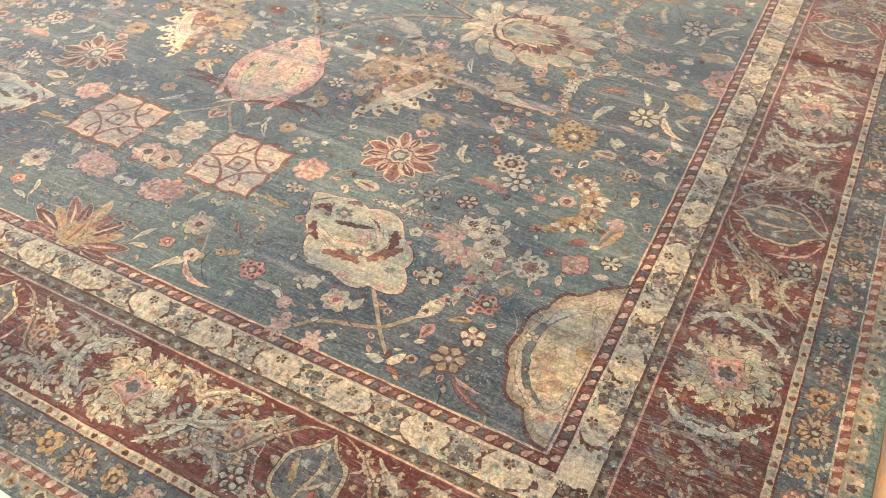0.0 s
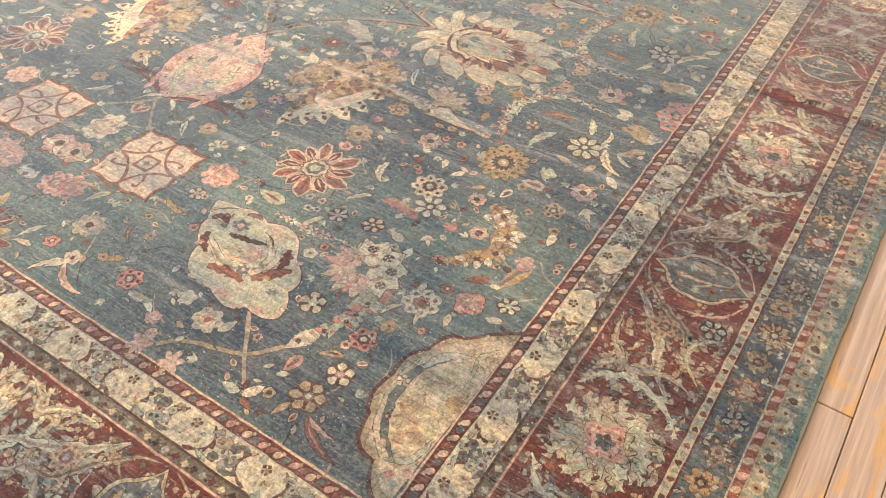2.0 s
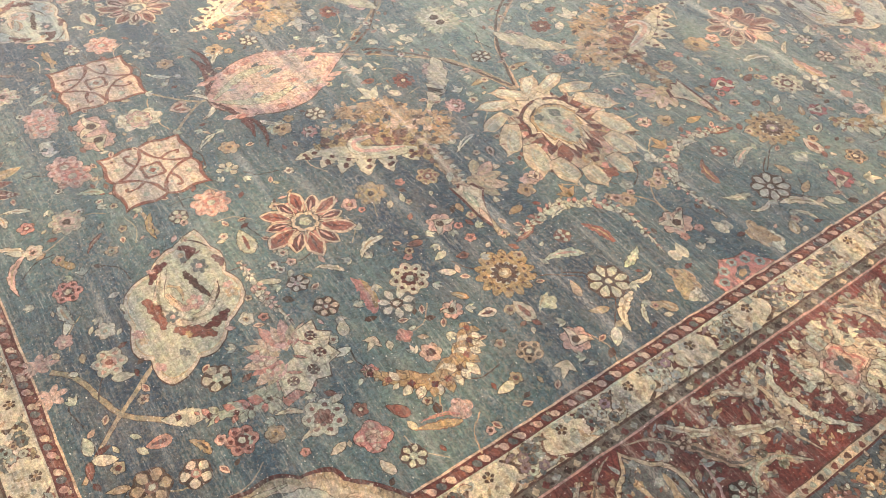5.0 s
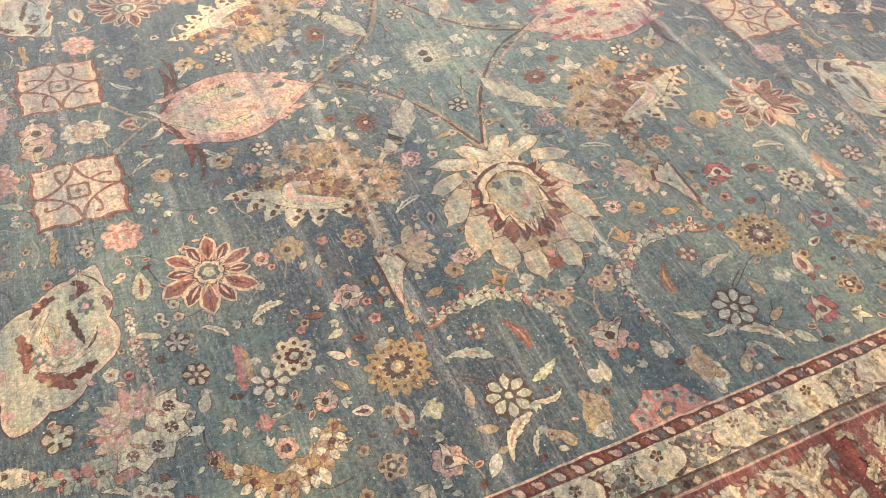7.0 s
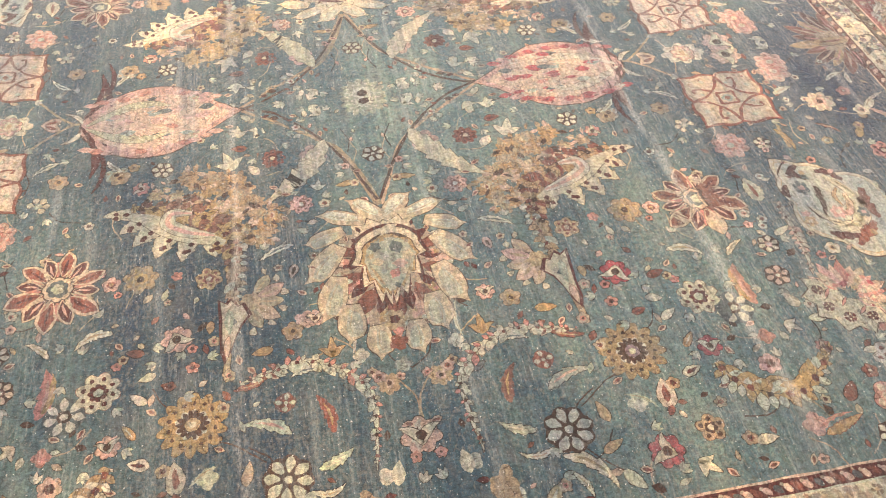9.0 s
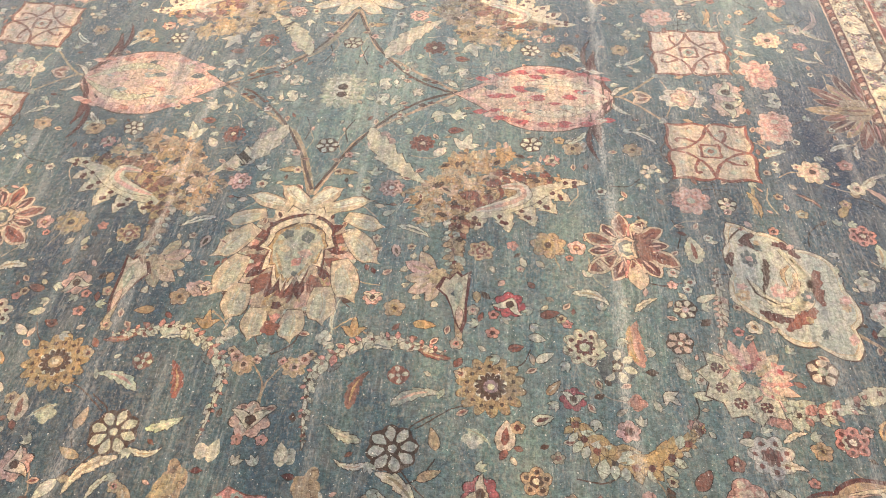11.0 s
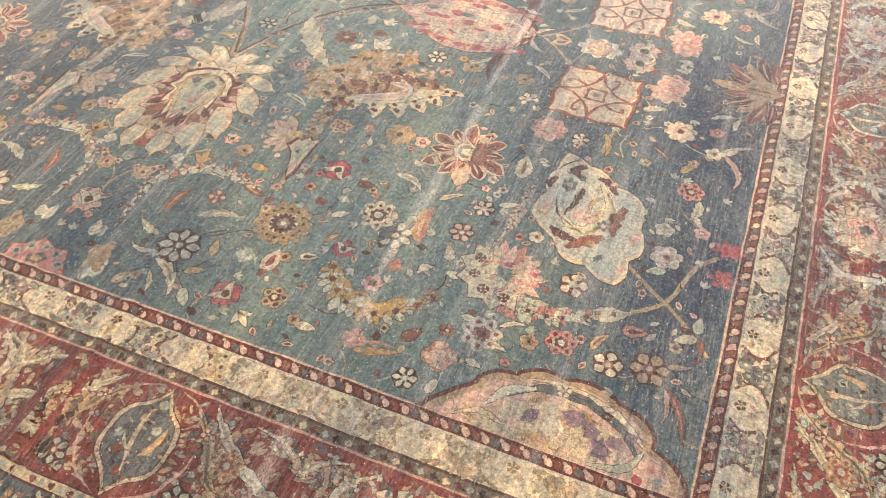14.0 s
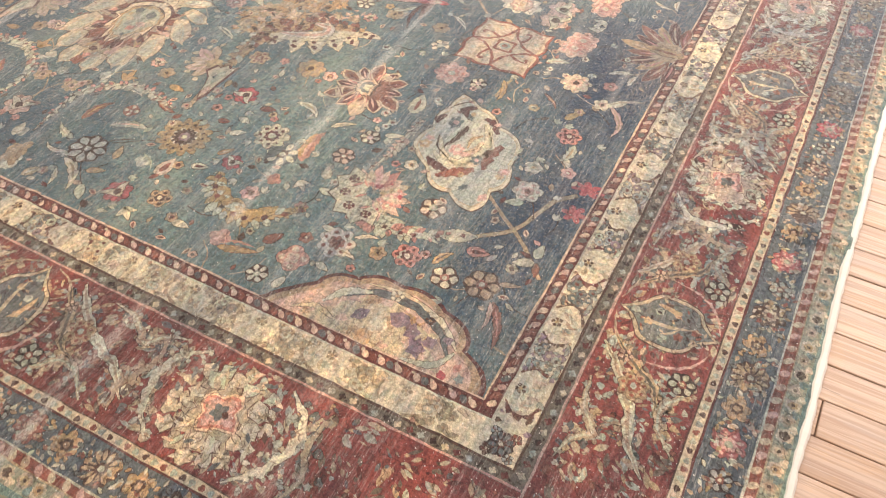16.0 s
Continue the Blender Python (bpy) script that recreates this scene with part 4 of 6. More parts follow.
def half_palmette(u, v, r, at=ALL):
    """Dark red leaves fanning from the side border into the field."""
    shapes = [("fan", ring(u - 0.25 * r, v, 0.36 * r, 6, 0.2), "tan", 1.0)]
    for k in range(11):
        a = math.radians(92 + 17.6 * k)
        c, s = math.cos(a), math.sin(a)
        n = 0.28 * r
        shapes.append(split("petal"))
        far = r * (1.0 + 0.18 * (k % 2))
        shapes += leaf_shapes(u + n * c, v + n * s, u + far * c, v + far * s, 0.27, ("brick", "maroon", "gold")[k % 3], 0.04, "straw", ("rose", "peach")[k % 2], 0.0, 0.04 * k, full=1.2)
    shapes.append(split("heart"))
    shapes += leaf_shapes(u + 0.1 * r, v, u - 0.7 * r, v, 0.4, "gold", 0, "brown", "brick", 0.25, 1.6)
    lay("half_palmette", shapes, at, label="dark red fanned woven half palmette")


def crest(points, size, dye, edge, at=ALL):
    """A ragged crest of acanthus: overlapping frayed lobes along a line, with small pale stars on them."""
    r = random.Random(int(points[0][0] * 1000))
    shapes = []
    for k, (u, v) in enumerate(points):
        for j in range(6):
            a, q = r.uniform(0, 6.28), r.uniform(0.1, 0.85) * size
            x, y = u + q * math.cos(a), v + q * math.sin(a)
            shapes.append(("fan", ring(x, y, size * r.uniform(0.5, 0.9), r.choice((5, 6, 7)), 0.42, r.uniform(0, 6.28), r.uniform(0.6, 1.0)), r.choice((dye, dye, edge)), 0.1 * r.random()))
        for j in range(5):
            a, q = r.uniform(0, 6.28), r.uniform(0.5, 1.1) * size
            x, y, w = u + q * math.cos(a), v + q * math.sin(a), a + r.uniform(-0.6, 0.6)
            shapes += blade(x, y, x + 0.028 * math.cos(w), y + 0.028 * math.sin(w), r.uniform(0.3, 0.6), r.choice((dye, edge, "brown", "peach")), 0.3 + 0.02 * j, "brown" if j == 0 else None)
        if k % 2:
            shapes += daisy_shapes(u, v, 0.45 * size, 5, "straw", None, "tan", r.uniform(0, 3), "mist", 1.1, level=0.7)
    lay("acanthus_leaf", shapes, at)


def trumpet(u, v, at=ALL):
    """A trumpet-shaped ivory flower with a thick dark red edge, beside a fan of mauve petals tipped with cream beads."""
    shapes = []
    for k in range(5):
        t = math.radians(128 + 30 * k)
        c, s = math.cos(t), math.sin(t)
        x, y, far = u - 0.012, v + 0.004, 0.086 + 0.008 * (k % 2)
        shapes += leaf_shapes(x + 0.02 * c, y + 0.02 * s, x + far * c, y + far * s, 0.46, ("dove", "pink", "dove", "peach", "dove")[k], 0.05, "brown", "tan", 0, 0.03 * k, full=1.2)
        t += 0.26
        shapes += blob(x + 0.088 * math.cos(t), y + 0.088 * math.sin(t), 0.011, "cream", 0.3 + 0.03 * k, "brown", random.Random(k))
    shapes.append(("fan", ring(u - 0.02, v, 0.026, 6, 0.2), "tan", 0.8))
    mouth = ((0.052, 0.016), (0.036, 0.004), (0.024, 0.014), (0.008, -0.008), (-0.004, -0.002), (-0.018, -0.036), (0.002, -0.058), (0.016, -0.088), (0.026, -0.122), (0.040, -0.152), (0.048, -0.120), (0.048, -0.080), (0.050, -0.036))

    def horn(g):
        return [(u + 0.022, v - 0.045)] + [(u + 0.022 + (x - 0.022) * g, v - 0.045 + (y + 0.045) * (1 + 0.5 * (g - 1))) for x, y in mouth]
    shapes += [("fan", horn(1.14), "maroon", 1.2), ("fan", horn(0.88), "cream", 1.5)]
    shapes += leaf_shapes(u + 0.03, v - 0.012, u + 0.03, v - 0.085, 0.3, "sage", 0.0, None, "ivory", 0.2, 1.8)
    shapes += blade(u + 0.032, v - 0.085, u + 0.038, v - 0.14, 0.3, "peach", 1.9, "brown")
    shapes.append(("fan", ring(u + 0.02, v - 0.05, 0.008, 4, 0.2), "slate", 2.2))
    lay("tulip", shapes, at, label="ivory woven tulip edged in dark red")


def spotted_leaf(at=ALL):
    """The great ivory leaf of the branch: long pointed teeth with clusters of dark spots, and a pink and ivory curl along its spine."""
    spine = curve([(0.395, 0.812), (0.455, 0.838), (0.520, 0.872), (0.580, 0.915), (0.640, 0.948)], 6)
    shapes = []
    teeth = ((0.424, 0.832, 0.418, 0.768, 0.030), (0.470, 0.846, 0.500, 0.768, 0.036), (0.520, 0.868, 0.563, 0.790, 0.040), (0.555, 0.892, 0.618, 0.838, 0.038), (0.585, 0.918, 0.655, 0.885, 0.034), (0.610, 0.938, 0.700, 0.952, 0.028))
    for k, (x0, y0, x1, y1, w) in enumerate(teeth):
        shapes += leaf_shapes(x0, y0, x1, y1, 1.05 * w / math.hypot(x1 - x0, y1 - y0) * 1.4, "cream", 0.06, "brown", None, 0.3, 0.04 * k, 3, full=0.7)
        for j in range(3):
            q, e = 0.42 + 0.13 * j, 0.006 * ((j % 2) * 2 - 1)
            shapes.append(("fan", ring(x0 + q * (x1 - x0) + e, y0 + q * (y1 - y0) - e, 0.0075, 4, 0.2, j), "maroon", 1.2 + 0.02 * j))
    shapes.append(("strip", ribbon(spine, lambda q, side: 0.026 * math.sin(math.pi * (0.1 + 0.8 * q)) + 0.0014), "brown", 0.8))
    shapes.append(("strip", ribbon(spine, lambda q, side: 0.026 * math.sin(math.pi * (0.1 + 0.8 * q))), "cream", 1.0))
    inner = curve([(0.420, 0.838), (0.480, 0.858), (0.535, 0.895), (0.525, 0.930), (0.478, 0.925)], 6)
    shapes.append(("strip", ribbon(inner, lambda q, side: 0.019 * math.sin(math.pi * (0.1 + 0.8 * q)) + 0.0014), "brown", 1.4))
    shapes.append(("strip", ribbon(inner, lambda q, side: 0.019 * math.sin(math.pi * (0.1 + 0.8 * q))), "ivory", 1.6))
    shapes.append(("strip", ribbon(inner, lambda q, side: 0.007 * math.sin(math.pi * (0.1 + 0.8 * q))), "pink", 1.8))
    lay("spotted_leaf", shapes, at, label="ivory toothed woven leaf with dark spots")


def crown(u, v, r, turn, at=ALL):
    """A half-open palmette: a frayed peach fan inside a broad cream crown with long teeth and dark four-petalled spots."""
    c, s = math.cos(turn), math.sin(turn)
    rnd = random.Random(5)

    def put(x, y):
        return u + r * (c * x - s * y), v + r * (s * x + c * y)
    shapes = []
    for k in range(15):
        a = math.radians(-32 + 244 * k / 14)
        far = 1.0 + 0.16 * (k % 2)
        shapes += blade(*put(0.25 * math.cos(a), 0.25 + 0.2 * math.sin(a)), *put(0.98 * far * math.cos(a), 0.42 + 0.85 * far * math.sin(a)), 0.36, ("peach", "pink", "straw", "peach", "rose")[k % 5], 0.02 * k, "brown" if k % 2 else None)
    for k in range(26):
        a, q = rnd.uniform(-0.5, 3.6), rnd.uniform(0.1, 0.85)
        shapes += blob(*put(0.8 * q * math.cos(a), 0.42 + 0.75 * q * math.sin(a)), rnd.uniform(0.06, 0.12) * r, rnd.choice(("pink", "rose", "cream", "peach", "tan", "crimson")), 0.5 + 0.01 * k, None, rnd)
    teeth = [(0, -0.1)]
    for k in range(11):
        a = math.radians(186 + 16.8 * k)
        rr = (1.16 if k % 2 == 0 else 0.92) * (1.0 - 0.06 * abs(k - 5) / 5)
        teeth.append((1.12 * rr * math.cos(a), 0.10 + 0.95 * rr * math.sin(a)))
    teeth += [(0.80, 0.26), (0.5, 0.12), (0.22, 0.2), (0.0, 0.06), (-0.25, 0.18), (-0.52, 0.1), (-0.80, 0.26)]
    shapes.append(("fan", [put(x * 1.035, y * 1.035) for x, y in teeth], "brown", 0.9))
    shapes.append(("fan", [put(x, y) for x, y in teeth], "cream", 1.1))
    for x, y in ((-0.72, -0.12), (-0.28, -0.48), (0.28, -0.48), (0.74, -0.10)):
        shapes += daisy_shapes(*put(x, y), 0.17 * r, 4, "maroon", None, "brown", 0.5, "maroon", 1.5, level=1.4)
    for x in (-0.5, 0.0, 0.5):
        shapes += blade(*put(x, 0.12), *put(0.9 * x, -0.26), 0.22, "rose", 1.5, "brown")
    lay("crown_flower", shapes, at, label="cream toothed woven flower with a peach fan")


def swag(points, width, dye, edge, at=ALL, name="curled_leaf", teeth=0.45, count=8):
    """A long feathered leaf along a line: pointed leaflets on both sides of a dark spine."""
    line = curve(points, 7)
    length = sum(np.hypot(*(b - a)) for a, b in zip(line, line[1:]))
    n = max(6, int(length / 0.019))
    r = random.Random(int(1000 * points[0][0]) + len(points))
    shapes = [("strip", ribbon(line, lambda q, side: 0.22 * width * math.sin(math.pi * (0.05 + 0.92 * q**0.8)) + 0.0015), "brown", 0), ("strip", ribbon(line, lambda q, side: 0.22 * width * math.sin(math.pi * (0.05 + 0.92 * q**0.8))), dye, 0.3)]
    for k in range(n):
        q = (k + 0.3) / n
        j = min(len(line) - 2, int(q * (len(line) - 1)))
        d = (line[j + 1] - line[j]) / max(1e-9, np.hypot(*(line[j + 1] - line[j])))
        m = np.array((-d[1], d[0]))
        size = width * math.sin(math.pi * (0.1 + 0.85 * q**0.8)) * r.uniform(0.75, 1.1)
        for e in (1, -1):
            foot, tip = line[j] + 0.05 * width * e * m, line[j] + d * (0.45 + 0.25 * e) * size + m * e * 0.62 * size
            shapes += blade(*foot, *tip, r.uniform(0.5, 0.7), r.choice((dye, dye, dye, edge)) if e > 0 else r.choice((edge, edge, edge, dye)), 0.5 + 0.012 * k, "brown")
        if k % 2:
            shapes.append(("fan", ring(*line[j], 0.11 * width + 0.001, 4, 0.25, k), r.choice(("maroon", "brick", "brown")), 1.3))
    lay(name, shapes, at)


def spandrel(u, v, a, b, at=ALL):
    """The scalloped gold corner piece that sits on the end border beside the field's corner."""
    line = lobed(((-1.02, 0.0), (-0.68, 0.52), (-0.40, 0.80), (-0.03, 0.95), (0.40, 0.86), (0.72, 0.46), (1.0, 0.02)), (0.03, 0.22, 0.20, 0.19, 0.22, 0.16), 9)

    def scallop(k):
        return [(u, v + 0.03)] + [(u + a * x * k, v + b * y * k) for x, y in line]

    def band(pts, w, dye, level, rim=None, teeth=0.0):
        mid = curve([(u + a * x, v + b * y) for x, y in pts], 7)
        wide = lambda q, side: 0.5 * w * math.sin(math.pi * (0.08 + 0.84 * q)) * (1 - teeth * ((7 * q + (0.4 if side > 0 else 0)) % 1.0))  # noqa: E731
        out = [("strip", ribbon(mid, lambda q, side: wide(q, side) + 0.0012), rim, level)] if rim else []
        return out + [("strip", ribbon(mid, wide), dye, level + 0.3)]
    shapes = [("fan", scallop(1.025), "maroon", 0), ("fan", scallop(0.975), "tan", 0.4), ("fan", scallop(0.90), "peach", 0.6), ("fan", scallop(0.62), "straw", 0.8)]
    r = random.Random(8)
    for k in range(26):
        t, q = r.uniform(0.1, 3.0), r.uniform(0.05, 0.62)
        shapes += blob(u + q * a * math.cos(t), v + 0.012 + q * b * math.sin(t), r.uniform(0.012, 0.026), r.choice(("peach", "gold", "pink", "tan", "cream", "straw", "peach")), 0.95 + 0.004 * k, None, r)
    for x, y, q in ((0.12, 0.50, 0.030), (0.26, 0.42, 0.026), (0.36, 0.24, 0.030), (-0.2, 0.36, 0.024), (0.44, 0.38, 0.018)):
        shapes += blob(u + a * x, v + b * y, q, "violet", 1.2, None, r)
    # the grey branch with its ivory leaves, and the curled leaf at the foot
    shapes += band(((-0.42, 0.50), (-0.2, 0.72), (0.15, 0.76), (0.45, 0.58), (0.62, 0.30)), 0.024, "slate", 1.5, "brown", 0.35)
    shapes += band(((-0.55, 0.30), (-0.42, 0.58), (-0.22, 0.70)), 0.026, "ivory", 1.7, "brown", 0.5)
    shapes += band(((0.18, 0.82), (0.44, 0.70), (0.66, 0.42)), 0.018, "cream", 1.7, "brown", 0.5)
    shapes += band(((-0.30, 0.80), (0.0, 0.86), (0.3, 0.80)), 0.012, "straw", 1.6, "brown", 0.3)
    shapes += band(((0.30, 0.04), (0.55, 0.12), (0.66, 0.38)), 0.018, "sage", 1.6, "brown", 0.4)
    shapes += band(((-0.75, 0.06), (-0.58, 0.20), (-0.36, 0.14)), 0.014, "straw", 1.6, "brown", 0.3)
    shapes += daisy_shapes(u - 0.02 * a, v + 0.79 * b, 0.017, 5, "cream", "brown", "tan", 0.4, "gold", 1.2, level=2.0)
    shapes += daisy_shapes(u + 0.34 * a, v + 0.66 * b, 0.012, 5, "brown", None, "tan", 0.4, "gold", 1.2, level=2.0)
    for x, y, dye in ((0.74, 0.22, "rose"), (0.66, 0.05, "crimson"), (0.80, 0.10, "mist"), (-0.62, 0.08, "tan"), (0.56, 0.5, "violet")):
        shapes += blob(u + a * x, v + b * y, 0.013, dye, 1.9, None, r)
    lay("corner_piece", shapes, at, label="faded gold scalloped woven corner piece")


# ---- motifs of the field, by their places in the quarter plan ----
# on the axis
palmette(0.0, 0.680, AXIAL)
rosette(0.012, 1.315, 0.067, 14, "sage", "ivory", "brown", "mist", at=AXIAL)
daisy(0.009, 1.056, 0.032, 6, "ivory", "brown", "brown", at=AXIAL)
blossom(-0.009, 0.223, 0.047, "pink", "cream", 1.57, at=AXIAL)
leaf(-0.014, 0.193, -0.005, 0.260, 0.5, "ivory", vein="brown", at=AXIAL)
patch(-0.016, 0.391, 0.019, "mist", at=AXIAL)
vine([(0.002, 0.867), (-0.031, 0.980), (-0.078, 1.088), (-0.119, 1.131)], 0.012, "tan", at=AXIAL)
vine([(0.006, 0.866), (0.041, 0.967), (0.079, 1.070), (0.137, 1.140), (0.222, 1.210), (0.343, 1.302)], 0.010, "tan")
vine([(0.343, 1.302), (0.233, 1.353), (0.132, 1.456), (0.062, 1.572), (0.004, 1.708)], 0.009, "brown")
# between the palmette and the pomegranates
rosette(0.200, 0.904, 0.032, 8, "pink", "brick", "ivory", "brick")
leaf(0.189, 0.805, 0.217, 0.825, 0.5, "sage")
sprig(0.153, 0.945, 0.148, 0.985)
leaf(0.057, 0.959, 0.105, 0.954, 0.4, "gold")
patch(0.151, 1.084, 0.040, "pink")
leaf(0.117, 1.137, 0.289, 0.923, 0.26, "cream", bend=-0.08, teeth=0.35, count=6)
rosette(0.263, 1.081, 0.034, 9, "brick", "maroon", "cream", "brick")
sprig(0.146, 1.313, 0.124, 1.344, "ivory")
sprig(0.118, 1.243, 0.152, 1.275, "ivory")
sprig(0.216, 1.310, 0.251, 1.293, "ivory")
leaf(0.318, 1.254, 0.344, 1.281, 0.5, "ivory")
sprig(0.350, 1.186, 0.355, 1.236, "ivory")
leaf(0.298, 1.171, 0.296, 1.206, 0.6, "cream")
sprig(0.291, 1.389, 0.311, 1.436, "ivory")
sprig(0.347, 1.395, 0.371, 1.425, "ivory")
bud(0.329, 1.474, 0.374, 1.471, "brick", "maroon")
bud(0.329, 1.138, 0.368, 1.138, "brick", "maroon")
sprig(0.370, 1.061, 0.395, 1.133)
leaf(0.299, 1.032, 0.329, 1.068, 0.6, "ivory")
daisy(0.555, 1.095, 0.031, 6, "ivory", "brown", "brown")
pomegranate(0.568, 1.303, 0.222, 0.150, ((0, 0), (1, 0)))
leaf(0.789, 1.331, 0.748, 1.535, 0.10, "maroon", bend=0.12, teeth=0.4, name="barbed_leaf")
leaf(0.719, 1.180, 0.736, 1.038, 0.11, "maroon", bend=-0.1, teeth=0.4, name="barbed_leaf")
leaf(0.703, 1.157, 0.652, 1.103, 0.3, "ivory")
leaf(0.708, 1.182, 0.772, 1.210, 0.35, "ivory")
rosette(0.675, 1.099, 0.032, 6, "sage", "tan", "brown")
rosette(0.631, 1.117, 0.016, 5, "gold", "tan", "brown")
blossom(0.609, 1.034, 0.026, "rose", "cream", 0.4)
# the branch with the tulip and the acanthus
vine([(0.374, 0.721), (0.385, 0.591), (0.393, 0.505), (0.400, 0.423)], 0.014, "tan", rim="ink")
crest([(0.486, 1.048), (0.420, 1.039), (0.375, 1.009), (0.352, 0.966), (0.330, 0.922), (0.295, 0.885), (0.302, 0.829)], 0.036, "gold", "tan")
crest([(0.447, 0.982), (0.405, 0.944), (0.378, 0.885), (0.344, 0.837)], 0.030, "gold", "peach")
crest([(0.574, 1.009), (0.524, 0.989), (0.485, 0.964)], 0.022, "tan", "peach")
swag([(0.630, 0.971), (0.544, 0.947), (0.456, 0.913), (0.400, 0.848), (0.379, 0.778), (0.389, 0.706)], 0.075, "gold", "brick", count=7)
patch(0.472, 0.975, 0.016, "brick", n=4)
spotted_leaf()
vine([(0.344, 0.911), (0.361, 0.838), (0.358, 0.773), (0.362, 0.708)], 0.004, "brown")
swag([(0.355, 0.800), (0.366, 0.734), (0.373, 0.664), (0.379, 0.595), (0.400, 0.531)], 0.042, "tan", "sage", count=3, teeth=0.15)
trumpet(0.360, 0.620)
leaf(0.348, 0.800, 0.350, 0.773, 0.7, "ivory")
rosette(0.436, 0.704, 0.033, 6, "tan", "brick", "cream")
rosette(0.595, 0.733, 0.043, 7, "tan", "gold", "brown", "brown")
patch(0.509, 0.726, 0.015, "rose")
leaf(0.541, 0.661, 0.530, 0.691, 0.5, "cream")
leaf(0.461, 0.657, 0.469, 0.638, 0.6, "cream")
leaf(0.229, 0.772, 0.313, 0.737, 0.28, "ivory", vein="slate")
bud(0.230, 0.711, 0.241, 0.672, "pink", "brown")
blossom(0.196, 0.548, 0.025, "pink", "cream", 1.57)
rosette(0.249, 0.521, 0.025, 5, "tan", "gold", "brown", "brown")
sprig(0.167, 0.437, 0.166, 0.492, "gold")
patch(0.105, 0.431, 0.019, "ivory", n=4)
leaf(0.123, 0.438, 0.126, 0.540, 0.1, "ivory", rim=None)
leaf(0.294, 0.483, 0.345, 0.477, 0.45, "gold")
leaf(0.431, 0.582, 0.433, 0.547, 0.5, "gold")
blossom(0.506, 0.547, 0.040, "crimson", "ivory", -1.9)
leaf(0.575, 0.520, 0.617, 0.533, 0.5, "brick")
patch(-0.212, 0.547, 0.025, "pink", at=((0, 0),))
# round the gold rosette
rosette(0.470, 0.332, 0.074, 14, "gold", "brown", "violet", "brown")
rosette(0.470, 0.332, 0.036, 9, "ivory", "violet", "cream", "pink")
swag([(0.370, 0.409), (0.298, 0.427), (0.224, 0.437), (0.145, 0.397), (0.095, 0.335), (0.098, 0.240), (0.107, 0.163)], 0.036, "ivory", "rose", count=11)
leaf(0.385, 0.395, 0.298, 0.427, 0.24, "brick", name="thorn_leaf")
leaf(0.200, 0.416, 0.261, 0.407, 0.35, "ivory", vein="slate")
leaf(0.122, 0.351, 0.154, 0.366, 0.5, "slate")
leaf(0.084, 0.309, 0.115, 0.317, 0.6, "slate", vein="ivory")
rosette(0.056, 0.352, 0.026, 7, "tan", "pink", "brown", "tan")
vine([(-0.038, 0.361), (-0.005, 0.313), (-0.002, 0.260)], 0.004, "tan")
daisy(0.277, 0.347, 0.024, 4, "ivory", "brick", "brick", fat=0.7)
leaf(0.185, 0.260, 0.212, 0.352, 0.34, "brick", vein="gold", rim="brick")
leaf(0.269, 0.274, 0.370, 0.310, 0.36, "sage", bend=0.12, vein="pink")
daisy(0.283, 0.178, 0.053, 8, "ivory", "brown", "brown", fat=1.15)
leaf(0.220, 0.190, 0.149, 0.223, 0.4, "sage", rim="ink", vein="ivory")
leaf(0.240, 0.147, 0.171, 0.150, 0.28, "ivory", bend=0.2)
leaf(0.254, 0.124, 0.341, 0.041, 0.3, "cream", bend=0.18)
leaf(0.263, 0.087, 0.290, 0.034, 0.3, "ivory")
leaf(0.360, 0.073, 0.394, 0.032, 0.5, "ivory")
leaf(0.336, 0.118, 0.381, 0.139, 0.4, "tan")
leaf(0.368, 0.179, 0.355, 0.231, 0.4, "tan")
vine([(0.301, 0.135), (0.336, 0.098), (0.382, 0.054)], 0.003, "brown")
vine([(0.324, 0.223), (0.381, 0.266), (0.423, 0.288)], 0.003, "brown")
leaf(0.072, 0.126, 0.063, 0.179, 0.5, "cream", rim=None)
patch(-0.087, 0.149, 0.019, "ivory", n=3)
leaf(0.206, 0.029, 0.232, 0.073, 0.5, "tan", vein="ivory")
half_rosette(0.003, 0.004, 0.090)
patch(0.129, 0.086, 0.046, "tan", stretch=0.6, n=4, rot=1.3)
patch(0.144, 0.045, 0.039, "ivory", stretch=0.6, n=4, rot=1.2)
patch(-0.137, 0.074, 0.045, "tan", stretch=0.5, n=4, rot=0.9)
patch(0.440, 0.210, 0.023, "ivory", n=4)
bud(0.500, 0.185, 0.506, 0.257, "cream", "brick")
leaf(0.414, 0.296, 0.412, 0.285, 0.5, "gold")
leaf(0.585, 0.320, 0.614, 0.356, 0.4, "gold", vein="ivory")
blossom(0.457, 0.097, 0.041, "crimson", "cream", 2.6)
rosette(0.563, 0.129, 0.031, 5, "tan", "brown", "cream", "brown")
sprig(0.510, 0.067, 0.548, 0.035, "cream")
leaf(0.638, 0.086, 0.688, 0.084, 0.45, "cream")
leaf(0.418, 0.232, 0.479, 0.193, 0.2, "sage", rim=None)
bud(0.505, 0.426, 0.538, 0.437, "brick", "maroon")
leaf(0.548, 0.464, 0.587, 0.455, 0.5, "ivory")
leaf(0.564, 0.398, 0.601, 0.423, 0.45, "ivory")
rosette(0.668, 0.443, 0.049, 8, "cream", "maroon", "sage", "brick")
blossom(0.639, 0.313, 0.030, "crimson", "ivory", 1.4)
bud(0.555, 0.255, 0.599, 0.269, "ivory", "maroon")
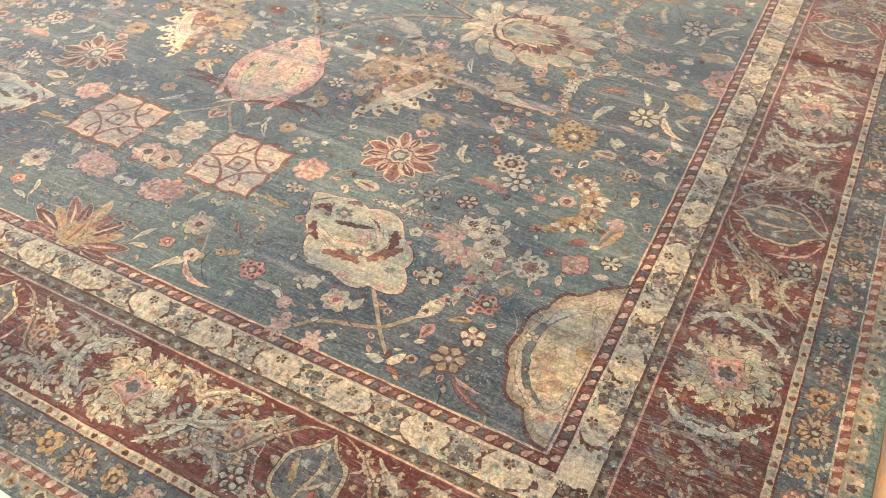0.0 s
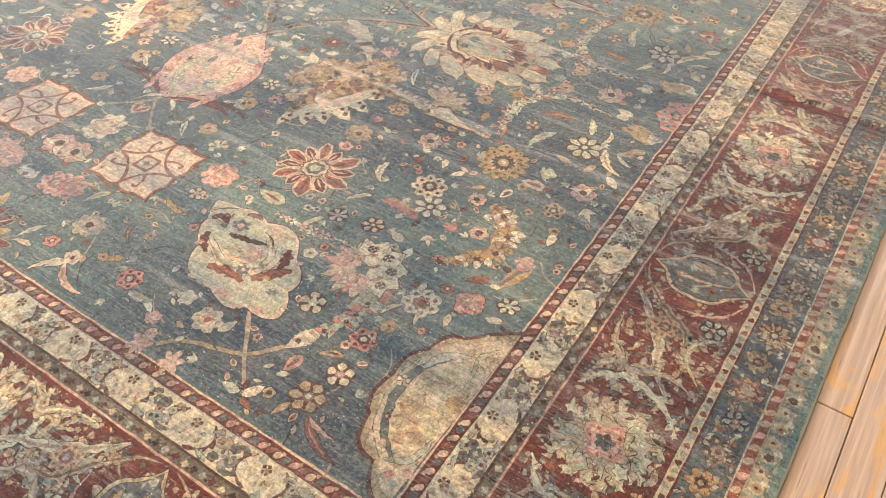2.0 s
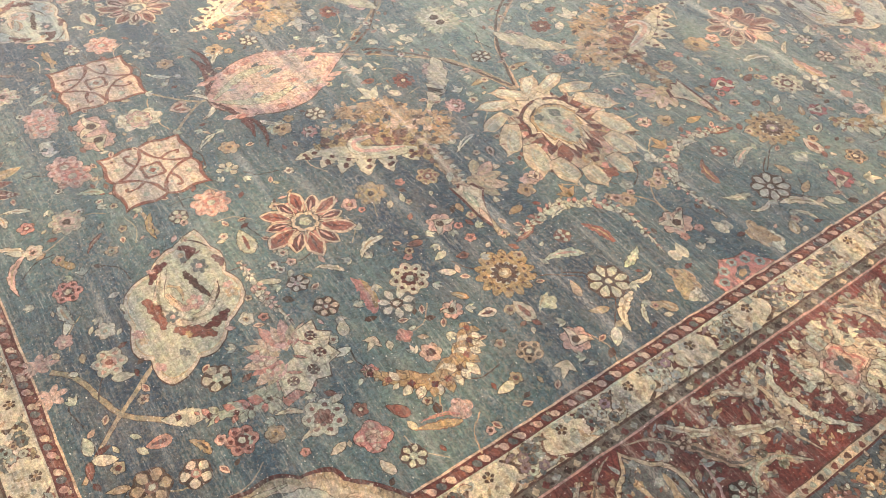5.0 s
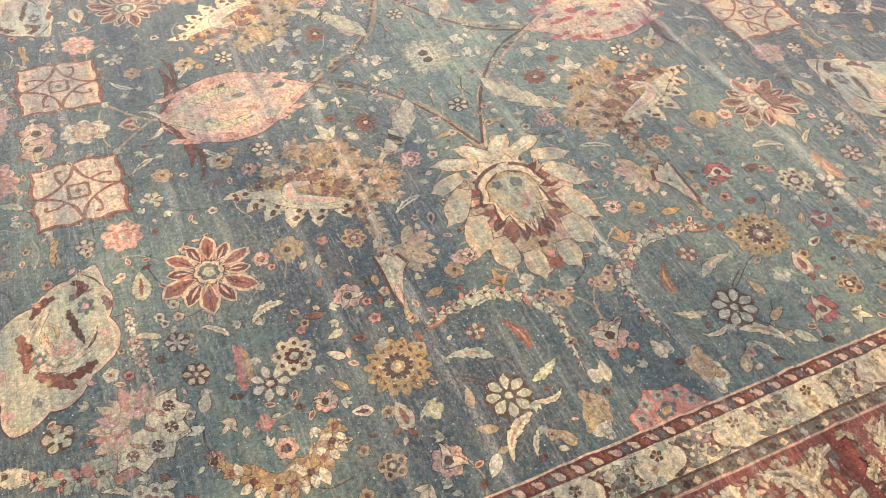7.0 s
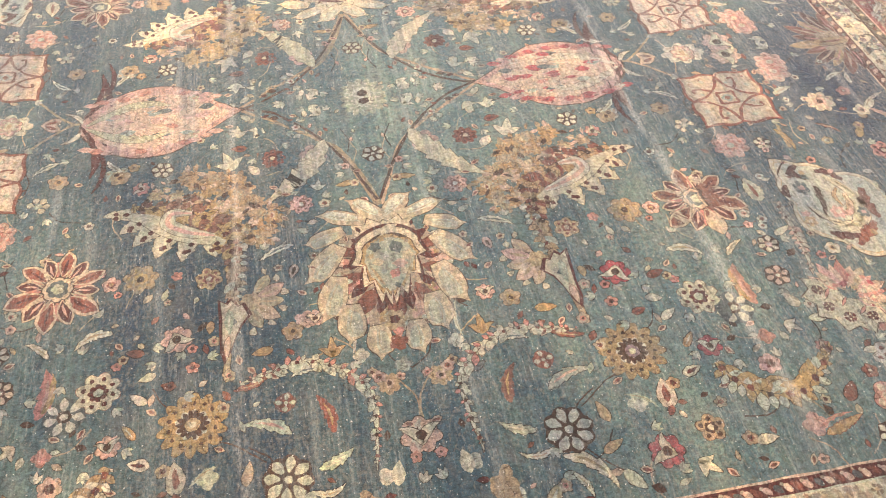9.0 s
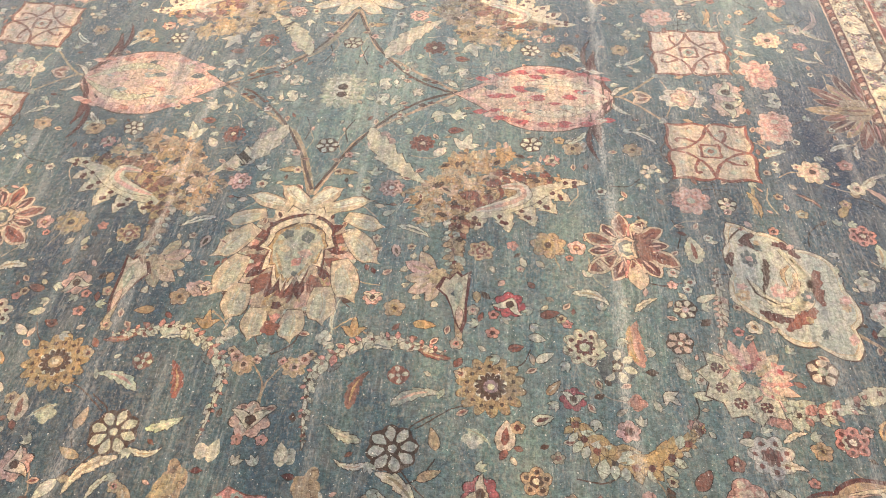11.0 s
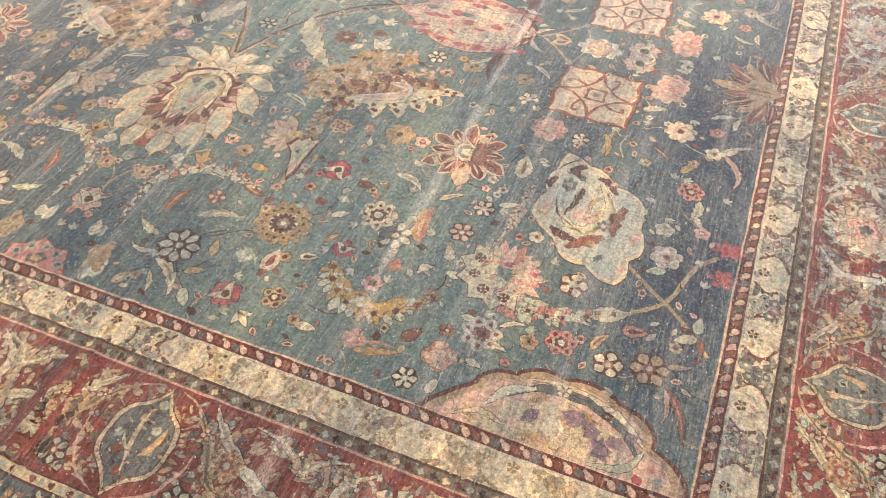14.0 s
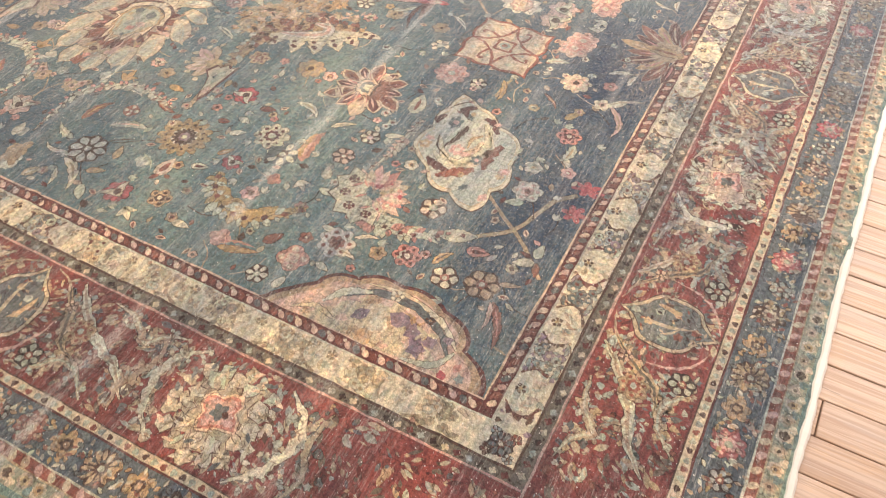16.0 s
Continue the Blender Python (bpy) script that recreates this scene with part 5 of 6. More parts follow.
# the curled leaf and the crown flower
swag([(0.634, 0.269), (0.661, 0.218), (0.714, 0.179), (0.783, 0.171), (0.852, 0.220), (0.897, 0.273)], 0.070, "gold", "ivory", count=12)
blossom(0.880, 0.266, 0.021, "rose", "peach", 0.5)
rosette(0.745, 0.245, 0.025, 6, "pink", "maroon", "brown")
daisy(0.733, 0.398, 0.047, 7, "ivory", "slate", "brown", rot=0.6)
patch(0.768, 0.312, 0.021, "rose", n=4)
leaf(0.791, 0.397, 0.785, 0.521, 0.42, "rose", rim=None, vein="pink")
leaf(0.781, 0.410, 0.769, 0.508, 0.3, "gold", rim=None)
daisy(0.895, 0.561, 0.028, 6, "cream", "brown", "pink")
daisy(0.873, 0.468, 0.031, 6, "peach", "brown", "brick")
leaf(0.879, 0.373, 0.864, 0.416, 0.6, "cream")
sprig(0.825, 0.341, 0.857, 0.314, "cream")
leaf(0.784, 0.545, 0.838, 0.587, 0.35, "cream")
leaf(0.924, 0.585, 0.972, 0.609, 0.35, "cream")
leaf(0.646, 0.587, 0.730, 0.557, 0.35, "ivory", bend=0.2)
leaf(0.884, 0.341, 0.936, 0.336, 0.4, "ivory")
crown(0.992, 0.372, 0.086, -0.82)
swag([(0.980, 0.689), (0.976, 0.568), (0.957, 0.454)], 0.03, "ivory", "pink", name="curled_leaf")
swag([(0.992, 0.300), (1.064, 0.305), (1.162, 0.316), (1.282, 0.379)], 0.055, "sage", "rose", count=10)
leaf(1.129, 0.312, 1.227, 0.319, 0.3, "sage", rim="ink", vein="ivory")
leaf(1.216, 0.346, 1.298, 0.383, 0.5, "ivory", teeth=0.2)
daisy(1.161, 0.414, 0.035, 5, "cream", "brown", "sage", fat=1.1)
rosette(1.041, 0.521, 0.019, 5, "ivory", "tan", "brown")
cartouche(1.138, 0.644, 0.221, 0.140, 0.506)
# by the side border
rosette(1.338, 0.576, 0.039, 6, "ivory", "pink", "brick")
leaf(1.348, 0.536, 1.301, 0.517, 0.5, "sage")
vine([(1.287, 0.377), (1.361, 0.442), (1.394, 0.533), (1.414, 0.583), (1.452, 0.620)], 0.011, "tan", rim="brown")
vine([(1.361, 0.442), (1.403, 0.409), (1.438, 0.371), (1.474, 0.333)], 0.009, "tan", rim="brown")
vine([(1.361, 0.442), (1.306, 0.482), (1.249, 0.527)], 0.010, "tan")
leaf(1.444, 0.373, 1.399, 0.349, 0.5, "cream")
leaf(1.434, 0.383, 1.402, 0.388, 0.35, "maroon")
leaf(1.442, 0.385, 1.443, 0.432, 0.5, "sage")
leaf(1.449, 0.374, 1.461, 0.333, 0.4, "brick")
patch(1.468, 0.652, 0.047, "crimson", stretch=0.6, n=7, deep=0.55)
patch(1.468, 0.559, 0.034, "crimson", stretch=0.9, n=6, deep=0.55)
leaf(0.959, 0.240, 1.003, 0.238, 0.4, "cream")
rosette(1.017, 0.211, 0.047, 7, "ivory", "brick", "maroon", "brown")
leaf(1.019, 0.193, 1.083, 0.185, 0.3, "cream")
leaf(1.047, 0.243, 1.099, 0.268, 0.3, "cream")
rosette(1.117, 0.229, 0.022, 5, "tan", "gold", "brown")
rosette(1.180, 0.253, 0.035, 6, "rose", "maroon", "ivory")
leaf(1.165, 0.235, 1.169, 0.267, 0.5, "sage")
leaf(1.243, 0.261, 1.270, 0.311, 0.5, "gold", vein="brown")
bud(1.292, 0.335, 1.346, 0.345, "rose", "maroon")
daisy(1.285, 0.238, 0.034, 5, "cream", "brown", "rose", fat=1.1)
daisy(1.368, 0.259, 0.043, 6, "tan", "brown", "brick", fat=1.15)
leaf(1.400, 0.279, 1.448, 0.295, 0.3, "tan")
rosette(0.946, 0.191, 0.018, 5, "brick", "maroon", "cream")
leaf(0.865, 0.131, 0.897, 0.175, 0.5, "brick")
rosette(0.955, 0.124, 0.039, 4, "rose", "peach", "pink")
leaf(1.008, 0.140, 1.046, 0.129, 0.45, "cream")
patch(0.771, 0.096, 0.028, "pink", n=4)
leaf(0.782, 0.070, 0.877, 0.099, 0.22, "gold", teeth=0.3, rim="brick")
leaf(0.779, 0.086, 0.860, 0.107, 0.15, "rose", rim=None)
leaf(1.408, 0.228, 1.459, 0.114, 0.22, "brick", bend=0.1, vein="rose")
leaf(1.403, 0.225, 1.418, 0.148, 0.2, "pink")
vine([(1.455, 0.125), (1.493, 0.116)], 0.005, "tan")
daisy(0.911, 0.049, 0.028, 6, "ivory", "brown", "sage")
leaf(0.963, 0.031, 0.972, 0.072, 0.5, "cream")
spandrel(1.225, 0.0, 0.262, 0.180, ((0, 0), (0, 1)))
spandrel(1.225, -0.022, 0.258, 0.178, ((1, 0), (1, 1)))
# the quatrefoils and what stands round them
quatrefoil(1.033, 1.100, 0.146, 0.785)
vine([(0.934, 1.204), (0.865, 1.276), (0.812, 1.316), (0.779, 1.321)], 0.008, "tan")
vine([(1.118, 0.986), (1.109, 0.871)], 0.010, "tan")
leaf(1.099, 0.949, 1.119, 0.858, 0.25, "gold")
rosette(0.955, 0.909, 0.050, 8, "pink", "rose", "sage", "rose")
daisy(1.043, 0.901, 0.026, 5, "cream", "brown", "pink")
daisy(0.866, 1.009, 0.032, 5, "cream", "brown", "sage", arc=4.0)
leaf(0.831, 1.165, 0.895, 1.116, 0.3, "ivory", vein="slate")
bud(0.846, 1.298, 0.899, 1.325, "peach", "brick")
rosette(0.825, 1.091, 0.028, 6, "tan", "gold", "brown")
patch(0.987, 1.320, 0.067, "ivory", stretch=0.7, n=8)
rosette(0.987, 1.320, 0.035, 6, "pink", "cream", "tan")
blossom(1.113, 1.295, 0.054, "pink", "cream", -0.4)
rosette(1.218, 1.191, 0.052, 7, "pink", "rose", "cream")
rosette(1.227, 1.428, 0.049, 7, "pink", "rose", "cream")
rosette(1.284, 1.035, 0.045, 8, "cream", "pink", "brown")
leaf(1.171, 1.087, 1.235, 1.114, 0.5, "sage")
rosette(1.375, 1.068, 0.022, 5, "rose", "brick", "cream")
half_palmette(1.500, 1.300, 0.150, ((0, 0), (1, 0)))
sprig(1.250, 1.297, 1.227, 1.343, "ivory")
leaf(1.349, 1.121, 1.414, 1.149, 0.3, "ivory")
leaf(1.418, 1.094, 1.429, 1.152, 0.4, "ivory")
leaf(1.392, 0.979, 1.481, 1.042, 0.2, "cream", bend=0.1)
leaf(1.399, 0.980, 1.441, 1.015, 0.3, "ivory")
leaf(1.399, 0.984, 1.447, 0.861, 0.2, "pink", bend=0.2)
rosette(1.383, 0.980, 0.025, 5, "cream", "pink", "brown")
leaf(0.943, 0.697, 0.936, 0.785, 0.55, "cream", vein="brick", teeth=0.2)
leaf(1.222, 0.950, 1.276, 0.903, 0.22, "brick", bend=0.1)
leaf(1.315, 0.875, 1.343, 0.920, 0.4, "gold")
rosette(1.223, 0.880, 0.016, 5, "tan", "sage", "brown")
chrysanthemum(0.785, 0.735, 0.105)
rosette(1.352, 0.815, 0.035, 6, "rose", "maroon", "cream")
leaf(1.377, 0.788, 1.367, 0.716, 0.5, "sage")
leaf(1.374, 0.735, 1.397, 0.698, 0.4, "ivory")
rosette(1.402, 0.683, 0.021, 5, "pink", "crimson", "cream")
rosette(1.316, 0.662, 0.024, 5, "ivory", "sage", "tan")
rosette(0.662, 0.729, 0.023, 5, "pink", "brick", "gold")
leaf(0.709, 1.249, 0.746, 1.095, 0.16, "maroon", teeth=0.4, name="barbed_leaf")
rosette(0.666, 1.086, 0.028, 5, "tan", "gold", "brown")


# ---- the borders' own pattern: s runs along a border, d outwards from the field ----
def on_border(side):
    if side == "near":
        return lambda s, d: (s, -d)
    if side == "far":
        return lambda s, d: (s, FAR + d)
    if side == "left":
        return lambda s, d: (SIDE_L - d, s)
    return lambda s, d: (SIDE_R + d, s)


SIDES = {"near": (SIDE_L, SIDE_R, 0), "far": (SIDE_L, SIDE_R, 0), "left": (0.0, FAR, 1), "right": (0.0, FAR, 1)}


GROUNDS = dict(cream="tan", blue="blue", border="red", guard="maroon", outer="outer", corner="cream")


def weave(name, shapes, side, base=1.5, label="", kind="", parent=None, rough=True):
    """Lays shapes given in s, d on one side's border as one part."""
    global laid
    laid += 1
    put, w, r = on_border(side), Web(), random.Random(laid)
    lift, tints = base + 0.012 * (laid % 60), {}
    for shape_kind, pts, dye, level in shapes:
        if dye not in tints:
            tints[dye] = tint(dye, side in ("left", "near"), r, 0.6, DYES["straw"]) if name == "cream_border_flower" and side == "near" and pts[0][0] > 0.4 else tint(dye, side == "left", r, 0.4, (0.21, 0.175, 0.145)) if name.startswith("blue") else tint(dye, side == "left", r)
        done = [sway(*put(*p)) if rough else put(*p) for p in pts]
        if shape_kind == "fan":
            w.fan(done[1:], tints[dye], lift + level, done[0])
        else:
            half = len(done) // 2
            w.strip(done[:half], done[half:], tints[dye], lift + level)
    w.make(name, parent or rug, label, kind, GROUNDS[name.split("_")[0]])


def line_along(s0, s1, d, width, dye, level=0.0, wave=0.0):
    n = max(2, int((s1 - s0) / 0.03))
    pts = [(s0 + (s1 - s0) * k / n, d + wave * math.sin(9 * k)) for k in range(n + 1)]
    return ("strip", [(s, e - width / 2) for s, e in pts] + [(s, e + width / 2) for s, e in pts], dye, level)


def oval(s, d, a, b, dye, level, rot=0.0):
    return ("fan", ring(s, d, a, 2, 0.0, rot, b / a, steps=9), dye, level)


def guards(side):
    lo, hi, c = SIDES[side]
    col = lambda row, k: row[2 + 2 * c + k]  # noqa: E731
    r = random.Random(len(side))
    rows = {row[0]: row for row in BANDS}
    # inner guard: pale drops on maroon between two light lines
    d0, d1 = col(rows["inner_guard"], 0), col(rows["inner_guard"], 1)
    shapes = [line_along(lo - d0, hi + d0, d0 - 0.001, 0.005, "peach", 0.2), line_along(lo - d1, hi + d1, d1 - 0.001, 0.004, "ivory", 0.2)]
    s, k = lo - d0, 0
    while s < hi + d0:
        m = (d0 + d1) / 2
        shapes.append(oval(s, m + 0.001, 0.0106, 0.0074, ("peach", "brick", "pink", "slate")[k % 4], 0.6, 0.8))
        shapes.append(oval(s + 0.011, m - 0.007, 0.0045, 0.004, ("brick", "dove")[k % 2], 0.5))
        s, k = s + r.uniform(0.019, 0.023), k + 1
    weave("guard_pattern", shapes, side, kind="stuff")
    # middle guard: small diamonds on grey-brown
    d0, d1 = col(rows["middle_guard"], 0), col(rows["middle_guard"], 1)
    shapes = [line_along(lo - d0, hi + d0, d0 + 0.002, 0.006, "brown", 0.2), line_along(lo - d1, hi + d1, d1 - 0.003, 0.005, "pink", 0.2)]
    s, k = lo - d0, 0
    while s < hi + d0:
        m = (d0 + d1) / 2 + 0.001
        shapes.append(("fan", ring(s, m, 0.0084, 4, 0.35, 0.2), ("straw", "maroon", "mist", "ink")[k % 4], 0.6))
        if k % 2:
            shapes.append(oval(s + 0.012, m + 0.005, 0.004, 0.003, "ink", 0.5))
        s, k = s + r.uniform(0.023, 0.027), k + 1
    weave("guard_pattern", shapes, side, kind="stuff")
    # small guard: dark drops on cream
    d0, d1 = col(rows["small_guard"], 0), col(rows["small_guard"], 1)
    shapes = [line_along(lo - d1, hi + d1, d1 - 0.001, 0.005, "maroon", 0.2), line_along(lo - d0, hi + d0, d0, 0.003, "brown", 0.2)]
    s, k = lo - d0, 0
    while s < hi + d0:
        m = (d0 + d1) / 2
        shapes.append(("fan", ring(s, m, 0.0075, 3, 0.3, 0.9 * k), ("brick", "mist", "brown", "sage")[k % 4], 0.6))
        s, k = s + r.uniform(0.019, 0.023), k + 1
    weave("guard_pattern", shapes, side, kind="stuff")
    # outer guard: peach drops on maroon
    d0, d1 = col(rows["outer_guard"], 0), col(rows["outer_guard"], 1)
    shapes = [line_along(lo - d0, hi + d0, d0, 0.004, "ivory", 0.2), line_along(lo - d1, hi + d1, d1, 0.003, "tan", 0.2)]
    s, k = lo - d0, 0
    while s < hi + d0:
        m = (d0 + d1) / 2
        shapes.append(oval(s, m, 0.0125, 0.0078, ("peach", "pink", "straw")[k % 3], 0.6, 0.9))
        shapes.append(oval(s + 0.017, m, 0.006, 0.006, "brick", 0.5))
        s, k = s + r.uniform(0.031, 0.037), k + 1
    weave("guard_pattern", shapes, side, kind="stuff")
    # outermost border: small tan flowers ringed with cream, then the rim
    d0, d1 = col(rows["outer_border"], 0), col(rows["outer_border"], 1)
    shapes, s, k = [], lo - d0, 0
    while s < hi + d0:
        m = d0 + 0.016 + 0.003 * (k % 2)
        shapes.append(("fan", ring(s, m, 0.0165, 6, 0.2, k), ("dove", "straw")[k % 2], 0.3))
        shapes.append(("fan", ring(s, m, 0.0105, 5, 0.2, k), ("tan", "gold", "peach", "brown")[k % 4], 0.6))
        shapes.append(oval(s, m, 0.004, 0.004, "brown", 0.8))
        shapes.append(("fan", ring(s + 0.019, m + 0.012, 0.010, 3, 0.4, k), ("tealrim", "cream")[k % 2], 0.5))
        s, k = s + r.uniform(0.036, 0.042), k + 1
    weave("outer_border_pattern", shapes, side, kind="stuff")


def cream_cells(side):
    lo, hi, c = SIDES[side]
    row = BANDS[1]
    d0, d1 = row[2 + 2 * c], row[3 + 2 * c]
    h = d1 - d0
    start, pitch = ((0.257, 0.1785) if not c else (0.617, 0.1865))
    k0, k1 = math.ceil((lo - d0 - start) / pitch), math.floor((hi + d0 - start) / pitch)
    for k in range(k0, k1 + 1):
        s = start + k * pitch
        r = random.Random(k + 31 * len(side))
        f = 1 if k % 2 else -1
        shapes = []
        # the toothed brown arch that opens to the field, round a small dark flower
        for e, reach in ((-1, 1.0), (1, 0.5)):
            arch = curve([(s + 0.036 * e * f, d0 + 0.05 * h), (s + 0.056 * e * f, d0 + 0.40 * h), (s + 0.048 * e * f, d0 + 0.74 * h), (s + 0.012 * e * f, d0 + 0.95 * h)][: 4 if reach > 0.9 else 3], 7)
            shapes.append(("strip", ribbon(arch, lambda q, a, e=e: 0.0021 + (0.013 * ((4 * q) % 1.0) * math.sin(math.pi * (0.1 + 0.8 * q)) if a * e * f < 0 else 0.0)), ("brown", "maroon")[k % 2], 0.4))
        shapes += daisy_shapes(s, d0 + 0.26 * h, 0.0135, 5, "brown", None, "gold", 0.2 * k, "gold", 1.2, level=0.6)
        for j in range(4):
            a = s + (-0.030 + 0.020 * j) * f
            shapes += leaf_shapes(a, d0 + 0.50 * h, a + 0.010 * f, d0 + (0.74 + 0.1 * (j % 2)) * h, 0.42, r.choice(("tan", "dove", "straw", "sage")), 0.2, None, None, 0.4, 0.3, 3)
        for j in range(14):
            shapes += blob(s + r.uniform(-0.09, 0.09), d0 + r.uniform(0.08, 0.92) * h, r.uniform(0.007, 0.015), r.choice(("sage", "dove", "straw", "mist", "ivory")), 0.02 * j, None, r)
        # the slate flower between the arches, with its leaves
        m = s + pitch / 2 + r.uniform(-0.006, 0.006)
        for j in range(7):
            t = 0.9 * j + r.uniform(0, 0.5)
            q = 0.0 if j == 0 else r.uniform(0.018, 0.028)
            x, y = m + 1.1 * q * math.cos(t), d0 + 0.5 * h + 0.95 * q * math.sin(t)
            k = r.uniform(0.0095, 0.0135)
            shapes.append(("fan", ring(x, y, k + 0.0015, 6, 0.2, t), "brown", 0.8 + 0.05 * j))
            shapes.append(("fan", ring(x, y, k, 6, 0.2, t), r.choice(("slate", "mist", "slate", "violet", "sage")), 1.0 + 0.05 * j))
            shapes.append(("fan", ring(x, y, 0.4 * k, 4, 0.2, t), r.choice(("maroon", "brown", "straw")), 1.2 + 0.05 * j))
        for e in (-1, 1):
            shapes += leaf_shapes(m + 0.016 * e, d0 + 0.86 * h, m + 0.050 * e, d0 + 0.78 * h, 0.34, r.choice(("slate", "mist", "sage")), 0.15 * e, "brown", None, 0.4, 0.5, 3)
            shapes += leaf_shapes(m + 0.022 * e, d0 + 0.12 * h, m + 0.048 * e, d0 + 0.24 * h, 0.40, r.choice(("slate", "mist", "dove", "violet")), -0.15 * e, "brown", None, 0.3, 0.5, 3)
        for j in range(16):
            a = s + r.choice((-1, 1)) * r.uniform(0.04, 0.09)
            d = d0 + r.choice((r.uniform(0.06, 0.24), r.uniform(0.78, 0.95))) * h
            shapes += blob(a, d, r.uniform(0.005, 0.009), r.choice(("brown", "slate", "brick", "violet", "mist", "tan")), 0.3 + 0.01 * j, None, r)
        weave("cream_border_flower", shapes, side)


def diamond_shapes(s, d, a, b, flip=1):
    """A pointed leaf-shaped medallion: cream edge, slate ground, veins and small blooms."""
    half = lobed(((0.0, 1.0), (0.40, 0.62), (0.80, 0.06), (0.44, -0.56), (0.0, -1.0)), (-0.07, 0.22, 0.20, -0.06), 9)
    whole = half + [(-x, -y) for x, y in half[1:-1]]

    def outline(k):
        return [(s, d)] + [(s + flip * a * (x * (1 - (1 - k) * 1.3)), d + b * k * y) for x, y in whole]
    shapes = [("fan", outline(1.05), "brown", 0.8), ("fan", outline(1.02), "straw", 1.0), ("fan", outline(0.925), "brown", 1.25), ("fan", outline(0.905), "slate", 1.3), ("fan", outline(0.8), "slate", 1.35)]
    shapes += leaf_shapes(s - 0.01, d - 0.55 * b, s + 0.012, d + 0.6 * b, 0.07, "straw", 0.08, None, None, 0, 1.8)
    shapes += leaf_shapes(s - 0.4 * a, d - 0.1 * b, s + 0.1 * a, d + 0.3 * b, 0.1, "straw", 0.1, None, None, 0, 1.7)
    shapes += leaf_shapes(s + 0.45 * a, d - 0.35 * b, s + 0.2 * a, d + 0.25 * b, 0.18, "tan", -0.1, None, None, 0, 1.7)
    for x, y, dye in ((-0.3, 0.25, "brick"), (0.35, 0.1, "tan"), (-0.15, -0.4, "tan"), (0.25, -0.25, "mist"), (-0.5, -0.02, "mist"), (0.0, 0.55, "brick"), (0.5, -0.12, "brown"), (0.05, -0.7, "mist")):
        shapes.append(("fan", ring(s + x * a, d + y * b, 0.011, 5, 0.3, x * 9), dye, 1.9))
    r = random.Random(int(s * 1000))
    for k in range(26):
        y = r.uniform(-0.75, 0.75)
        x = r.uniform(-0.8, 0.8) * (0.5 + 0.5 * math.cos(math.pi * y)) ** 0.7
        t = r.uniform(0, 6.28)
        shapes += blade(s + x * a, d + y * b, s + x * a + 0.014 * math.cos(t), d + y * b + 0.014 * math.sin(t), 0.45, r.choice(("slate", "blue", "tan", "dove", "ink", "brick")), 1.5 + 0.005 * k)
    return shapes


def great_rosette_shapes(s, d, r):
    """A rosette of two rings of loose ragged petals round a pink star."""
    rnd = random.Random(int(1000 * s) + 7)
    shapes = [("fan", ring(s, d, 0.86 * r, 9, 0.25, 0.3), "dove", 0.2)]
    for mid, n, size, dyes, lev in ((0.90, 16, 0.165, ("ivory", "straw", "sage", "ivory", "dove"), 0.5), (0.66, 11, 0.20, ("ivory", "straw", "sage", "cream"), 1.1)):
        for k in range(n):
            a = 2 * math.pi * (k + rnd.uniform(-0.28, 0.28)) / n
            q = mid * rnd.uniform(0.93, 1.07)
            c, e = math.cos(a), math.sin(a)
            shapes += blob(s + q * r * c, d + q * r * e, size * r * rnd.uniform(0.95, 1.3), rnd.choice(dyes), lev + 0.02 * k, "brown", rnd)
            shapes += blade(s + (q - 0.2) * r * c, d + (q - 0.2) * r * e, s + (q + 0.1) * r * c, d + (q + 0.1) * r * e, rnd.uniform(0.3, 0.5), rnd.choice(("sage", "straw", "dove", "ivory")), lev + 0.42, "brown" if k % 2 else None)
            shapes += blade(s + q * r * c, d + q * r * e, s + (q + 0.16) * r * math.cos(a + 0.2), d + (q + 0.16) * r * math.sin(a + 0.2), 0.35, rnd.choice(("brown", "slate", "ivory", "peach")), lev + 0.46)
    star = lambda k: [(s, d)] + [(s + k * r * q * math.cos(t), d + k * r * q * math.sin(t)) for t, q in ((0.4 + 0.3927 * j, (1.0, 0.72, 0.62, 0.72)[j % 4] * (1.0 + 0.1 * math.sin(3 * j))) for j in range(16))]  # noqa: E731
    shapes += [("fan", star(0.56), "brown", 1.9), ("fan", star(0.545), "peach", 2.0), ("fan", star(0.48), "rose", 2.2), ("fan", star(0.40), "pink", 2.3)]
    shapes += [("fan", ring(s, d, 0.19 * r, 5, 0.35, 0.1), "slate", 2.5), ("fan", ring(s + 0.12 * r, d, 0.07 * r, 4, 0.2), "brown", 2.7)]
    for k in range(8):
        t = 0.785 * k
        shapes += blob(s + 0.29 * r * math.cos(t), d + 0.29 * r * math.sin(t), 0.05 * r, rnd.choice(("rose", "dove", "brick", "mist")), 2.4, None, rnd)
    return shapes


